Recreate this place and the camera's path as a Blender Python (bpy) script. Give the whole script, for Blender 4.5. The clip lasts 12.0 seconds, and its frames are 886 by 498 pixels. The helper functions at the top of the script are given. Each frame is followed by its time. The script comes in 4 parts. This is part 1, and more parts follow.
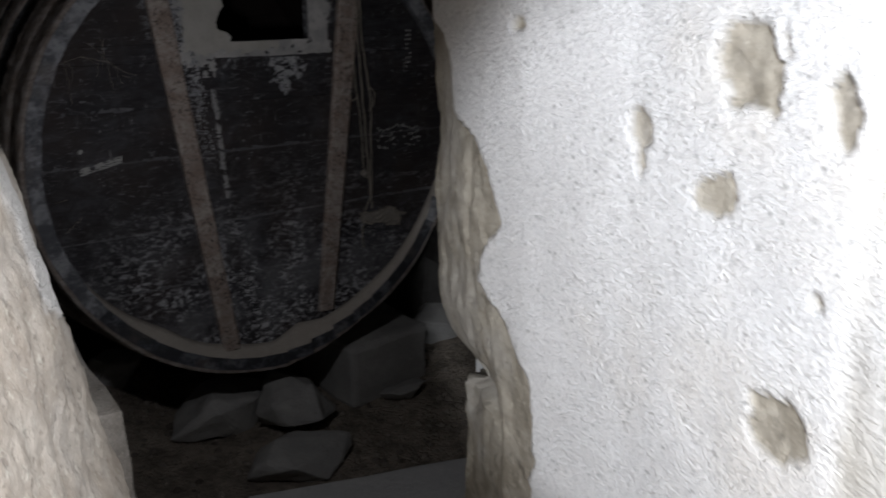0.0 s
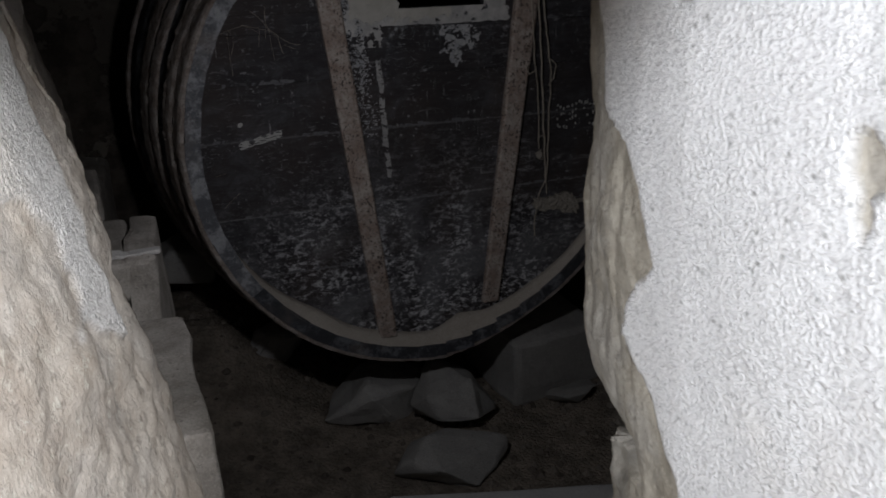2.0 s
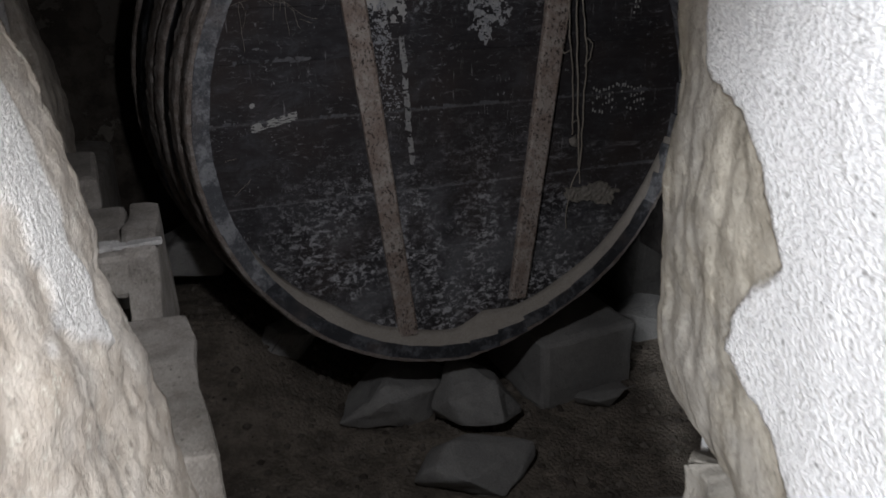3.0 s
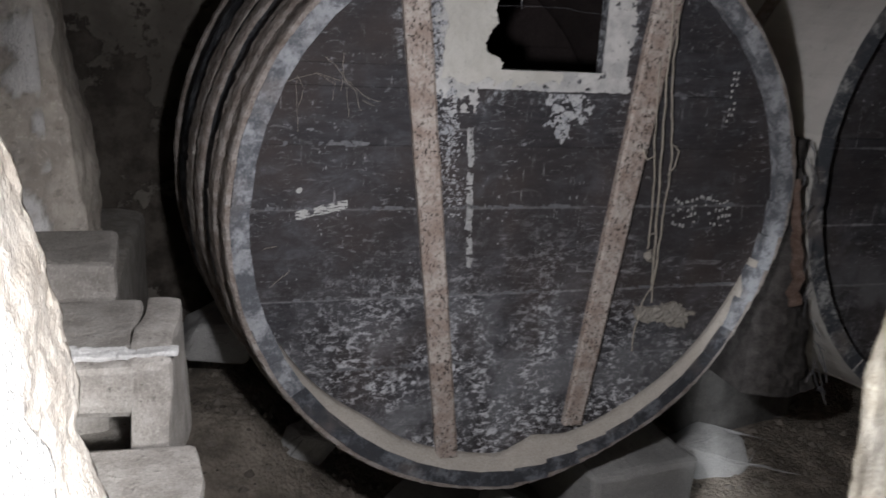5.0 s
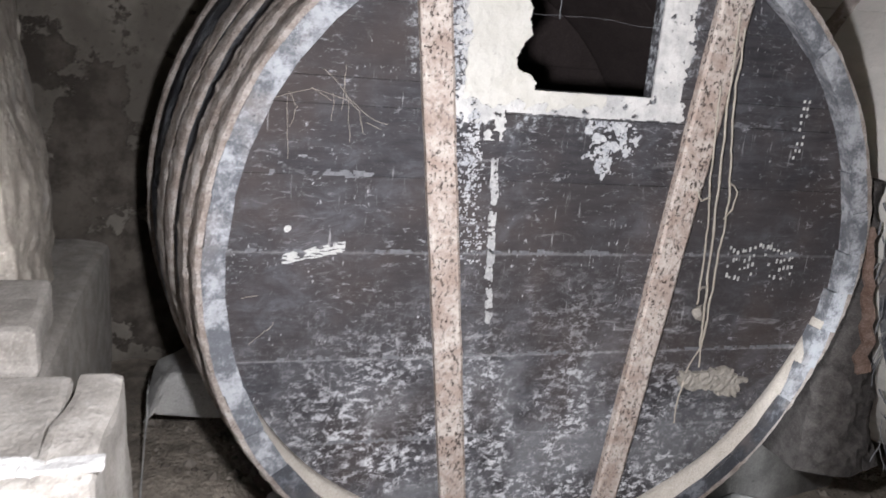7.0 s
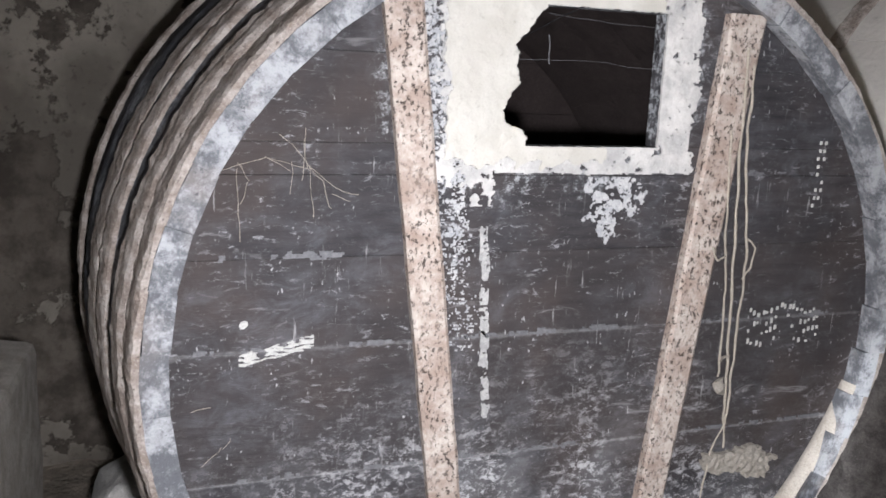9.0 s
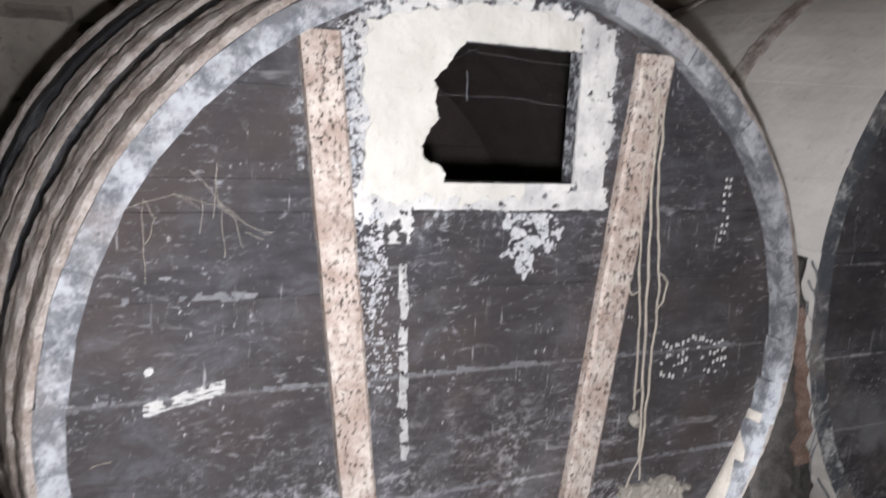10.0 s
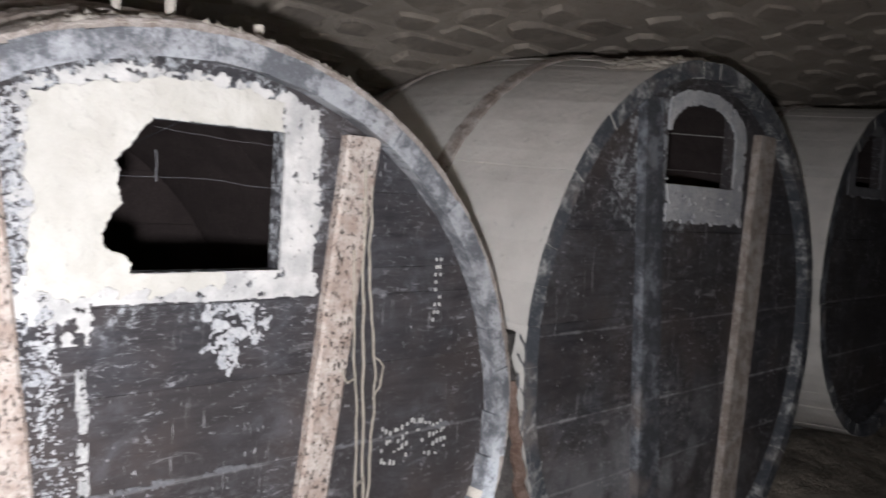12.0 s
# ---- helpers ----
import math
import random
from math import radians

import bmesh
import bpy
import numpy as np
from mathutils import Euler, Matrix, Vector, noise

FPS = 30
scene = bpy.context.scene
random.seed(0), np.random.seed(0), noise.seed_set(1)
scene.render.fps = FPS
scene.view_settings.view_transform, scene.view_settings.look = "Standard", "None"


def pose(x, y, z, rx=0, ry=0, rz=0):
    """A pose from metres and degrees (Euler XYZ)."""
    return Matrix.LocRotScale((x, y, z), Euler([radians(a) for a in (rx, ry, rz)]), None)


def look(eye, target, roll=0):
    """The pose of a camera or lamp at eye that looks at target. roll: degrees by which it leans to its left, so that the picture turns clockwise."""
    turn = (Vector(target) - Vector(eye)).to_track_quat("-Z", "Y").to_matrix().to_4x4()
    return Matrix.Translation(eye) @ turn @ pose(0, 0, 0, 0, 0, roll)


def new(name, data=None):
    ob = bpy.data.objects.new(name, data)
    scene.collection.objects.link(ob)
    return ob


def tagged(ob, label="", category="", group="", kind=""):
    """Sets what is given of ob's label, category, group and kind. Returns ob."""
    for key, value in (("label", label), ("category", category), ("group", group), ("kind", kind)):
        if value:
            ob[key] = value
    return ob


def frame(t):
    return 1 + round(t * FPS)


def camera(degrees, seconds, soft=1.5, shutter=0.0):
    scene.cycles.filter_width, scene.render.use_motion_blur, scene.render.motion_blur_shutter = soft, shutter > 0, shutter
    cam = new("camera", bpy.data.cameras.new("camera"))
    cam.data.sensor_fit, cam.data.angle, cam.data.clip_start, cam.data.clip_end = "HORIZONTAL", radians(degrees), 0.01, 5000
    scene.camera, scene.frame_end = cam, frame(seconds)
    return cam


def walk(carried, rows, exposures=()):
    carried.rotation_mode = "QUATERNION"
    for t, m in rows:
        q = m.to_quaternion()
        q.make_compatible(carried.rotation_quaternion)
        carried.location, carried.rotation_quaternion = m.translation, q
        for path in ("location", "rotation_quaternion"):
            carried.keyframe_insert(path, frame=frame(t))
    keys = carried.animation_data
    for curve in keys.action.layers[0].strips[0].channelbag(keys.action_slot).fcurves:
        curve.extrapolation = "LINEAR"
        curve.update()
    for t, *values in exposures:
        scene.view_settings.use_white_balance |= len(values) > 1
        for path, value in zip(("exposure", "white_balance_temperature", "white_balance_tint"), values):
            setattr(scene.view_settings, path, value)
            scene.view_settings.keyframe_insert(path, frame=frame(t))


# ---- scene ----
cam = camera(57.0, 12.0, 1.6, 0.6)
PATH = [
    (0, (-1.157, -3.388, 2.181), (-0.083, -1.826, 1.543), 0.3),
    (0.5, (-1.041, -3.295, 2.194), (-0.158, -1.632, 1.521), -0.3),
    (1, (-0.934, -3.275, 2.198), (-0.213, -1.545, 1.499), -1.6),
    (1.5, (-0.867, -3.211, 2.178), (-0.179, -1.471, 1.472), -1.4),
    (2, (-0.856, -3.122, 2.165), (-0.231, -1.362, 1.45), -1.2),
    (2.5, (-0.846, -3.022, 2.108), (-0.245, -1.256, 1.387), -1.0),
    (2.7, (-0.844, -2.969, 2.075), (-0.245, -1.207, 1.342), -1.0),
    (4.3, (-0.801, -2.63, 2.144), (-0.19, -0.822, 1.544), 1.7),
    (4.5, (-0.806, -2.608, 2.127), (-0.202, -0.785, 1.568), 2.7),
    (5, (-0.817, -2.529, 2.072), (-0.272, -0.687, 1.519), 3.3),
    (5.5, (-0.78, -2.39, 2.011), (-0.32, -0.528, 1.444), 2.7),
    (6, (-0.74, -2.24, 2.004), (-0.32, -0.368, 1.439), 3.4),
    (6.5, (-0.744, -2.142, 2.044), (-0.286, -0.275, 1.493), 4.3),
    (6.7, (-0.745, -2.126, 2.04), (-0.242, -0.265, 1.509), 4.8),
    (8.5, (-0.725, -1.757, 2.016), (-0.078, 0.089, 1.597), 3.7),
    (9, (-0.71, -1.741, 2.041), (-0.06, 0.109, 1.648), 2.3),
    (9.5, (-0.737, -1.726, 2.031), (0.013, 0.091, 1.664), 2.7),
    (10, (-0.724, -1.685, 2.059), (0.144, 0.088, 1.739), 3.1),
    (10.5, (-0.722, -1.667, 2.1), (0.207, 0.097, 1.937), 2.9),
    (11, (-0.692, -1.658, 2.118), (0.32, 0.061, 1.983), 3.2),
    (11.5, (-0.643, -1.651, 2.105), (0.602, -0.09, 1.987), 3.7),
    (12, (-0.607, -1.624, 2.095), (0.788, -0.195, 1.975), 3.2),
]
EXPOSURES = [(0, -3.2), (0.5, -3.3), (1, -3.4), (1.5, -3.35), (2, -3.1), (2.7, -2.75), (4.3, -1.25), (5.0, -0.66), (5.5, -0.64), (6.1, 0.05), (6.6, 0.72), (8.5, 0.82), (12, 0.92)]
walk(cam, [(t, look(eye, target, roll)) for t, eye, target, roll in PATH], EXPOSURES)

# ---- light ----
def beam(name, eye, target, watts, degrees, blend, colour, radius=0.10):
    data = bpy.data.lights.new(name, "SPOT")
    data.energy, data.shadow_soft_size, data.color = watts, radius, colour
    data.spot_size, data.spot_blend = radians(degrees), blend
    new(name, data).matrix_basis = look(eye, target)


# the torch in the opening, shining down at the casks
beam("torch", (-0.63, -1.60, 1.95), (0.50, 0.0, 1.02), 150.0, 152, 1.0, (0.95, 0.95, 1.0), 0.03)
# added fill beams with no real source, one for each reveal of the opening
beam("reveal_fill", (-1.36, -3.60, 2.35), (-0.31, -2.80, 1.86), 1560.0, 36, 0.10, (0.90, 0.94, 1.0))
beam("reveal_fill", (-0.45, -3.75, 2.45), (-1.20, -2.70, 1.78), 1750.0, 49, 0.35, (0.96, 0.96, 0.98))
world = bpy.data.worlds.new("cellar_air")
world.use_nodes = True
world.node_tree.nodes["Background"].inputs["Color"].default_value = (0.5, 0.55, 0.6, 1)
world.node_tree.nodes["Background"].inputs["Strength"].default_value = 0.02
scene.world = world


# ---- materials ----
class Nodes:
    """A small writer of node materials, in world coordinates."""

    def __init__(self, name):
        self.material = bpy.data.materials.new(name)
        self.material.use_nodes = True
        self.tree = self.material.node_tree
        self.shader = self.tree.nodes["Principled BSDF"]
        self.place = self.tree.nodes.new("ShaderNodeNewGeometry").outputs["Position"]

    def node(self, kind, **inputs):
        n = self.tree.nodes.new(kind)
        for key, value in inputs.items():
            self.link(value, n.inputs[key.replace("_", " ")])
        return n

    def link(self, value, socket):
        if isinstance(value, bpy.types.NodeSocket):
            self.tree.links.new(value, socket)
        else:
            socket.default_value = value

    def scaled(self, x, y, z, source=None):
        n = self.tree.nodes.new("ShaderNodeMapping")
        self.link(source or self.place, n.inputs["Vector"])
        n.inputs["Scale"].default_value = (x, y, z)
        return n.outputs["Vector"]

    def noise(self, scale, detail=5.0, rough=0.6, source=None, warp=0.0):
        n = self.node("ShaderNodeTexNoise", Scale=scale, Detail=detail, Roughness=rough, Distortion=warp)
        self.link(source or self.place, n.inputs["Vector"])
        return n.outputs["Fac"]

    def cells(self, scale, feature="F1", source=None):
        n = self.tree.nodes.new("ShaderNodeTexVoronoi")
        n.feature = feature
        n.inputs["Scale"].default_value = scale
        self.link(source or self.place, n.inputs["Vector"])
        return n.outputs["Distance"]

    def band(self, value, low, high, a=0.0, b=1.0):
        n = self.node("ShaderNodeMapRange", Value=value)
        n.interpolation_type = "SMOOTHSTEP"
        for key, v in (("From Min", low), ("From Max", high), ("To Min", a), ("To Max", b)):
            n.inputs[key].default_value = v
        return n.outputs["Result"]

    def math(self, op, a, b=0.0):
        n = self.tree.nodes.new("ShaderNodeMath")
        n.operation = op
        self.link(a, n.inputs[0])
        self.link(b, n.inputs[1])
        return n.outputs[0]

    def mix(self, fac, a, b):
        n = self.tree.nodes.new("ShaderNodeMix")
        n.data_type = "RGBA"
        self.link(fac, n.inputs[0])
        for value, socket in ((a, n.inputs[6]), (b, n.inputs[7])):
            self.link((*value, 1) if isinstance(value, tuple) else value, socket)
        return n.outputs[2]

    def random(self):
        return self.tree.nodes.new("ShaderNodeObjectInfo").outputs["Random"]

    def value(self, name):
        n = self.tree.nodes.new("ShaderNodeAttribute")
        n.attribute_name = name
        return n.outputs["Fac"]

    def near(self, x, y, z, sx, sy, sz):
        """How far from a place, in an ellipsoid's radii."""
        n = self.tree.nodes.new("ShaderNodeMapping")
        self.link(self.place, n.inputs["Vector"])
        n.vector_type = "TEXTURE"
        n.inputs["Location"].default_value = (x, y, z)
        n.inputs["Scale"].default_value = (sx, sy, sz)
        d = self.tree.nodes.new("ShaderNodeVectorMath")
        d.operation = "LENGTH"
        self.link(n.outputs["Vector"], d.inputs[0])
        return d.outputs["Value"]

    def done(self, colour, rough=0.85, height=None, strength=0.5, distance=0.01, metal=0.0):
        self.link((*colour, 1) if isinstance(colour, tuple) else colour, self.shader.inputs["Base Color"])
        self.link(rough, self.shader.inputs["Roughness"])
        self.link(metal, self.shader.inputs["Metallic"])
        self.shader.inputs["Specular IOR Level"].default_value = 0.3
        if height is not None:
            b = self.node("ShaderNodeBump", Height=height, Strength=strength, Distance=distance)
            self.tree.links.new(b.outputs["Normal"], self.shader.inputs["Normal"])
        return self.material


def make_head_wood(name, hatch, grey=1.0, low_dust=0.95):
    """Old black-stained boards with blue-grey dust in the grain, scratches, runs and lime splashes round the hatch."""
    m = Nodes(name)
    grain = m.noise(9.0, 8, 0.7, m.scaled(0.6, 1, 6.0))
    fine = m.noise(42.0, 8, 0.8, m.scaled(0.55, 1, 1.6), 0.4)
    runs = m.noise(24.0, 5, 0.7, m.scaled(2.6, 1, 0.22))
    cloud = m.noise(2.8, 6, 0.65)
    wood = m.mix(m.band(grain, 0.3, 0.7), (0.012, 0.012, 0.015), (0.044, 0.041, 0.045))
    wood = m.mix(m.math("MULTIPLY", m.random(), 0.5), wood, (0.040, 0.033, 0.031))
    wood = m.mix(m.band(m.noise(2.3, 4), 0.44, 0.68, 0.0, 0.5), wood, (0.070, 0.053, 0.047))
    haze = m.math("MULTIPLY", m.band(cloud, 0.40, 0.66), m.band(m.noise(11.0, 8, 0.75, m.scaled(0.8, 1, 1.5), 0.8), 0.40, 0.66, 0.04, 0.34 * grey))
    wood = m.mix(haze, wood, (0.175, 0.182, 0.205))
    dust = m.math("MULTIPLY", m.band(fine, 0.55, 0.63), m.band(m.noise(5.0, 5, 0.6), 0.44, 0.62, 0.06, 1.0))
    wood = m.mix(m.math("MULTIPLY", dust, 0.75 * grey), wood, (0.34, 0.34, 0.36))
    wood = m.mix(m.math("MULTIPLY", m.math("MULTIPLY", m.band(runs, 0.60, 0.66), m.band(m.noise(4.0, 4), 0.46, 0.60)), 0.65 * grey), wood, (0.36, 0.355, 0.36))
    scrape = m.math("MULTIPLY", m.band(m.noise(13.0, 7, 0.7, m.scaled(0.5, 1, 1.6), 1.2), 0.57, 0.66), m.band(m.noise(2.1, 4, 0.6), 0.44, 0.62))
    wood = m.mix(m.math("MULTIPLY", scrape, 0.4 * grey), wood, (0.34, 0.335, 0.345))
    flecks = m.math("MULTIPLY", m.band(m.noise(70.0, 4, 0.6, m.scaled(1.3, 1, 0.6)), 0.62, 0.70), m.band(m.noise(6.0, 4), 0.45, 0.6))
    wood = m.mix(m.math("MULTIPLY", flecks, 0.65), wood, (0.55, 0.55, 0.56))
    x, z = hatch
    low = m.near(x - 0.1, 0, z - 1.45, 1.2, 9, 0.78)
    foot = m.math("MULTIPLY", m.math("MULTIPLY", m.band(low, 0.3, 1.15, 1.0, 0.0), m.band(m.noise(4.0, 6, 0.7), 0.43, 0.58, 0.08, 1.0)), m.band(m.noise(38.0, 9, 0.8, m.scaled(0.75, 1, 1.1), 0.3), 0.49, 0.57))
    wash = m.math("MULTIPLY", m.band(low, 0.35, 1.0, 1.0, 0.0), m.band(m.noise(3.2, 6, 0.6), 0.44, 0.62))
    wood = m.mix(m.math("MULTIPLY", wash, 0.42), wood, (0.27, 0.275, 0.29))
    wood = m.mix(m.math("MULTIPLY", foot, low_dust), wood, (0.60, 0.60, 0.62))
    for level, amount in ((z - 0.925, 0.6), (z - 0.618, 0.35), (z - 1.18, 0.4)):
        line = m.math("ADD", m.near(0, 0, level, 60, 60, 0.012), m.math("MULTIPLY", m.noise(9.0, 8, 0.8), 3.2))
        wood = m.mix(m.math("MULTIPLY", m.band(line, 1.2, 2.2, 1.0, 0.0), amount), wood, (0.42, 0.42, 0.43))
    ring = m.math("ADD", m.near(x - 0.07, 0, z + 0.04, 0.44, 9, 0.30), m.math("MULTIPLY", m.math("SUBTRACT", m.noise(9.0, 7, 0.75), 0.5), 2.4))
    splash = m.math("MULTIPLY", m.band(ring, 0.70, 1.05, 1.0, 0.0), m.band(m.noise(42.0, 6, 0.75), 0.47, 0.58))
    wood = m.mix(m.math("MULTIPLY", splash, 0.75), wood, (0.44, 0.46, 0.48))
    return m.done(wood, m.band(grain, 0.2, 0.8, 0.6, 0.9), m.math("ADD", fine, m.math("MULTIPLY", grain, 1.5)), 0.55, 0.006)


def make_rim_wood(name, tint, pale, cover=0.5):
    """Stave ends and flanks: oak under bluish limewash that has flaked in blotches, with dark checks and scratches."""
    m = Nodes(name)
    a, b, fine = m.noise(7.0, 8, 0.72), m.noise(48.0, 6, 0.75), m.noise(150.0, 4, 0.7)
    shift = m.math("MULTIPLY", m.math("SUBTRACT", m.random(), 0.5), 0.05)
    edge = m.math("ADD", m.math("ADD", a, shift), m.math("MULTIPLY", m.math("SUBTRACT", b, 0.5), 0.35))
    c = m.mix(m.band(edge, 0.62 - 0.3 * cover, 0.78 - 0.3 * cover), tint, pale)
    c = m.mix(m.math("MULTIPLY", m.band(m.noise(19.0, 5, 0.7), 0.5, 0.7), 0.5), c, tuple(v * 0.55 + 0.02 for v in pale))
    c = m.mix(m.math("MULTIPLY", m.band(m.noise(4.0, 3), 0.52, 0.7), 0.35), c, (0.30, 0.25, 0.22))
    pits = m.math("MULTIPLY", m.band(b, 0.57, 0.66), m.band(m.noise(9.0, 4), 0.42, 0.6))
    c = m.mix(m.math("MULTIPLY", pits, 0.8), c, (0.045, 0.045, 0.052))
    c = m.mix(m.math("MULTIPLY", m.band(fine, 0.60, 0.70), 0.4), c, tuple(min(0.6, v * 1.35) for v in pale))
    return m.done(c, 0.85, m.math("ADD", m.math("ADD", a, b), m.math("MULTIPLY", fine, 0.5)), 0.6, 0.008)


def make_dusty(name, base, dust, amount=0.5, scale=20.0, pits=0.6, coarse=1.0):
    """Any dull surface with dust, pits and stains."""
    m = Nodes(name)
    a, b, s = m.noise(scale, 7, 0.65), m.noise(scale * 5, 4, 0.6), m.noise(1.7, 4, 0.6)
    grit = m.noise(170.0, 4, 0.7)
    c = m.mix(m.math("MULTIPLY", m.band(a, 0.35, 0.65), amount), base, dust)
    c = m.mix(m.band(s, 0.35, 0.7, 0.0, 0.35), c, tuple(v * 0.55 for v in base))
    c = m.mix(m.math("MULTIPLY", m.band(b, 0.62, 0.72), pits), c, tuple(v * 0.3 for v in base))
    c = m.mix(m.math("MULTIPLY", m.random(), 0.25), c, tuple(v * 0.6 for v in base))
    c = m.mix(m.math("MULTIPLY", m.band(grit, 0.52, 0.64), 0.35 * coarse), c, tuple(v * 0.5 for v in base))
    c = m.mix(m.math("MULTIPLY", m.band(grit, 0.46, 0.36), 0.25 * coarse), c, tuple(min(0.75, v * 1.25) for v in dust))
    return m.done(c, 0.9, m.math("ADD", m.math("ADD", a, m.math("MULTIPLY", b, 0.6)), m.math("MULTIPLY", grit, 0.35 * coarse)), 0.6 + 0.1 * coarse, 0.009)


def make_strap():
    """Rusty strap iron under pale dust, with fine dark pitting."""
    m = Nodes("strap_iron")
    a = m.noise(16.0, 8, 0.75)
    c = m.mix(m.band(a, 0.38, 0.66), (0.30, 0.235, 0.20), (0.50, 0.45, 0.41))
    pit = m.band(m.noise(120.0, 5, 0.65, m.scaled(1, 1, 0.7)), 0.55, 0.60)
    pit = m.math("MULTIPLY", pit, m.band(m.noise(9.0, 5), 0.40, 0.56, 0.45, 1.0))
    c = m.mix(m.band(m.noise(3.5, 4, 0.6), 0.52, 0.70, 0.0, 0.45), c, (0.24, 0.165, 0.13))
    c = m.mix(m.math("MULTIPLY", pit, 0.9), c, (0.035, 0.026, 0.023))
    return m.done(c, 0.85, m.math("SUBTRACT", a, pit), 0.6, 0.005)


def make_jamb(name, plaster, stone_a, stone_b):
    """Rough-cast lime plaster; where it has come off the stone shows."""
    m = Nodes(name)
    bare = m.value("bare")
    grit = m.band(m.noise(210.0, 3, 0.6, m.scaled(1, 1, 0.65)), 0.36, 0.62)
    clod = m.noise(100.0, 4, 0.65, m.scaled(1, 1, 0.7))
    stain = m.noise(4.0, 5, 0.6)
    p = m.mix(m.band(stain, 0.4, 0.75, 0.0, 0.45), plaster, tuple(v * 0.8 for v in plaster))
    p = m.mix(m.band(m.noise(2.2, 4, 0.6), 0.5, 0.75, 0.0, 0.35), p, tuple(v * f for v, f in zip(plaster, (0.96, 0.86, 0.72))))
    pebble = m.math("MULTIPLY", m.band(m.cells(62.0), 0.13, 0.27, 1.0, 0.0), m.band(m.noise(22.0, 3), 0.47, 0.58))
    p = m.mix(m.math("MULTIPLY", pebble, 0.7), p, (0.25, 0.245, 0.235))
    speck = m.band(m.noise(170.0, 4, 0.7, m.scaled(1, 1, 0.6)), 0.58, 0.66)
    p = m.mix(m.math("MULTIPLY", speck, 0.6), p, tuple(v * 0.42 for v in plaster))
    p = m.mix(m.math("MULTIPLY", m.band(grit, 0.0, 0.3, 1.0, 0.0), 0.35), p, (0.40, 0.395, 0.40))
    s = m.mix(m.band(m.noise(11.0, 6, 0.65), 0.35, 0.65), stone_a, stone_b)
    s = m.mix(m.math("MULTIPLY", m.band(m.noise(30.0, 5, 0.7), 0.56, 0.66), 0.55), s, tuple(v * 0.45 for v in stone_a))
    s = m.mix(m.math("MULTIPLY", m.band(m.noise(52.0, 6, 0.75), 0.55, 0.66), 0.5), s, tuple(min(0.7, v * 1.5) for v in stone_b))
    s = m.mix(m.math("MULTIPLY", m.band(m.noise(3.2, 5, 0.65), 0.48, 0.64), 0.28), s, (0.42, 0.41, 0.405))
    h = m.math("ADD", m.math("MULTIPLY", grit, m.math("SUBTRACT", 1.15, bare)), m.math("MULTIPLY", clod, 1.0))
    h = m.math("SUBTRACT", h, m.math("MULTIPLY", speck, 0.5))
    return m.done(m.mix(bare, p, s), 0.92, h, 0.6, 0.006)


def make_rubble(name, mortar, stone_a, stone_b):
    """Rough masonry: pieces vary by island or object, mortar in between is its own material."""
    m = Nodes(name)
    isl = m.tree.nodes.new("ShaderNodeNewGeometry").outputs["Random Per Island"]
    c = m.mix(isl, stone_a, stone_b)
    c = m.mix(m.band(m.noise(9.0, 6, 0.65), 0.45, 0.7, 0.0, 0.6), c, mortar)
    c = m.mix(m.math("MULTIPLY", m.band(m.noise(40.0, 5, 0.7), 0.55, 0.7), 0.5), c, tuple(v * 0.4 for v in stone_a))
    return m.done(c, 0.93, m.noise(26.0, 7, 0.7), 0.7, 0.012)


def make_patchy(name, damp, plain, plaster):
    """A damp wall: old plaster in broken patches over dark stone, with stains."""
    m = Nodes(name)
    edge = m.math("ADD", m.noise(2.6, 7, 0.62), m.math("MULTIPLY", m.math("SUBTRACT", m.noise(19.0, 5, 0.7), 0.5), 0.25))
    c = m.mix(m.band(m.noise(5.0, 6, 0.65), 0.38, 0.62), damp, plain)
    c = m.mix(m.band(edge, 0.50, 0.53), c, plaster)
    c = m.mix(m.band(m.noise(1.3, 5, 0.6), 0.45, 0.65, 0.0, 0.65), c, damp)
    c = m.mix(m.math("MULTIPLY", m.band(m.noise(32.0, 5, 0.7), 0.56, 0.68), 0.5), c, damp)
    return m.done(c, 0.93, m.math("ADD", m.band(edge, 0.50, 0.53), m.noise(24.0, 6, 0.7)), 0.7, 0.012)


def make_soil():
    m = Nodes("earth_floor")
    a, b, c3 = m.noise(7.0, 6, 0.65), m.noise(45.0, 6, 0.7), m.cells(60.0)
    c = m.mix(m.band(a, 0.35, 0.65), (0.15, 0.128, 0.105), (0.30, 0.26, 0.215))
    c = m.mix(m.math("MULTIPLY", m.band(b, 0.6, 0.7), 0.6), c, (0.30, 0.27, 0.235))
    return m.done(c, 0.95, m.math("SUBTRACT", b, m.math("MULTIPLY", c3, 0.6)), 0.8, 0.02)


HATCH = (0.24, 2.07)
HEAD_WOOD = make_head_wood("blackened_oak", HATCH)
HEAD_WOOD_FAR = make_head_wood("blackened_oak_far", (2.33, 2.28), 0.8, 0.2)
RIM_WOOD = make_rim_wood("limed_stave", (0.11, 0.115, 0.128), (0.36, 0.37, 0.39), 0.58)
RIM_FLAKED = make_rim_wood("flaked_limed_stave", (0.05, 0.055, 0.065), (0.40, 0.40, 0.395), 0.42)
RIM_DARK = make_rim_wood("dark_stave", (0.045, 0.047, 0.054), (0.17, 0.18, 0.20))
RIM_MID = make_rim_wood("grey_stave", (0.075, 0.08, 0.092), (0.27, 0.285, 0.31))
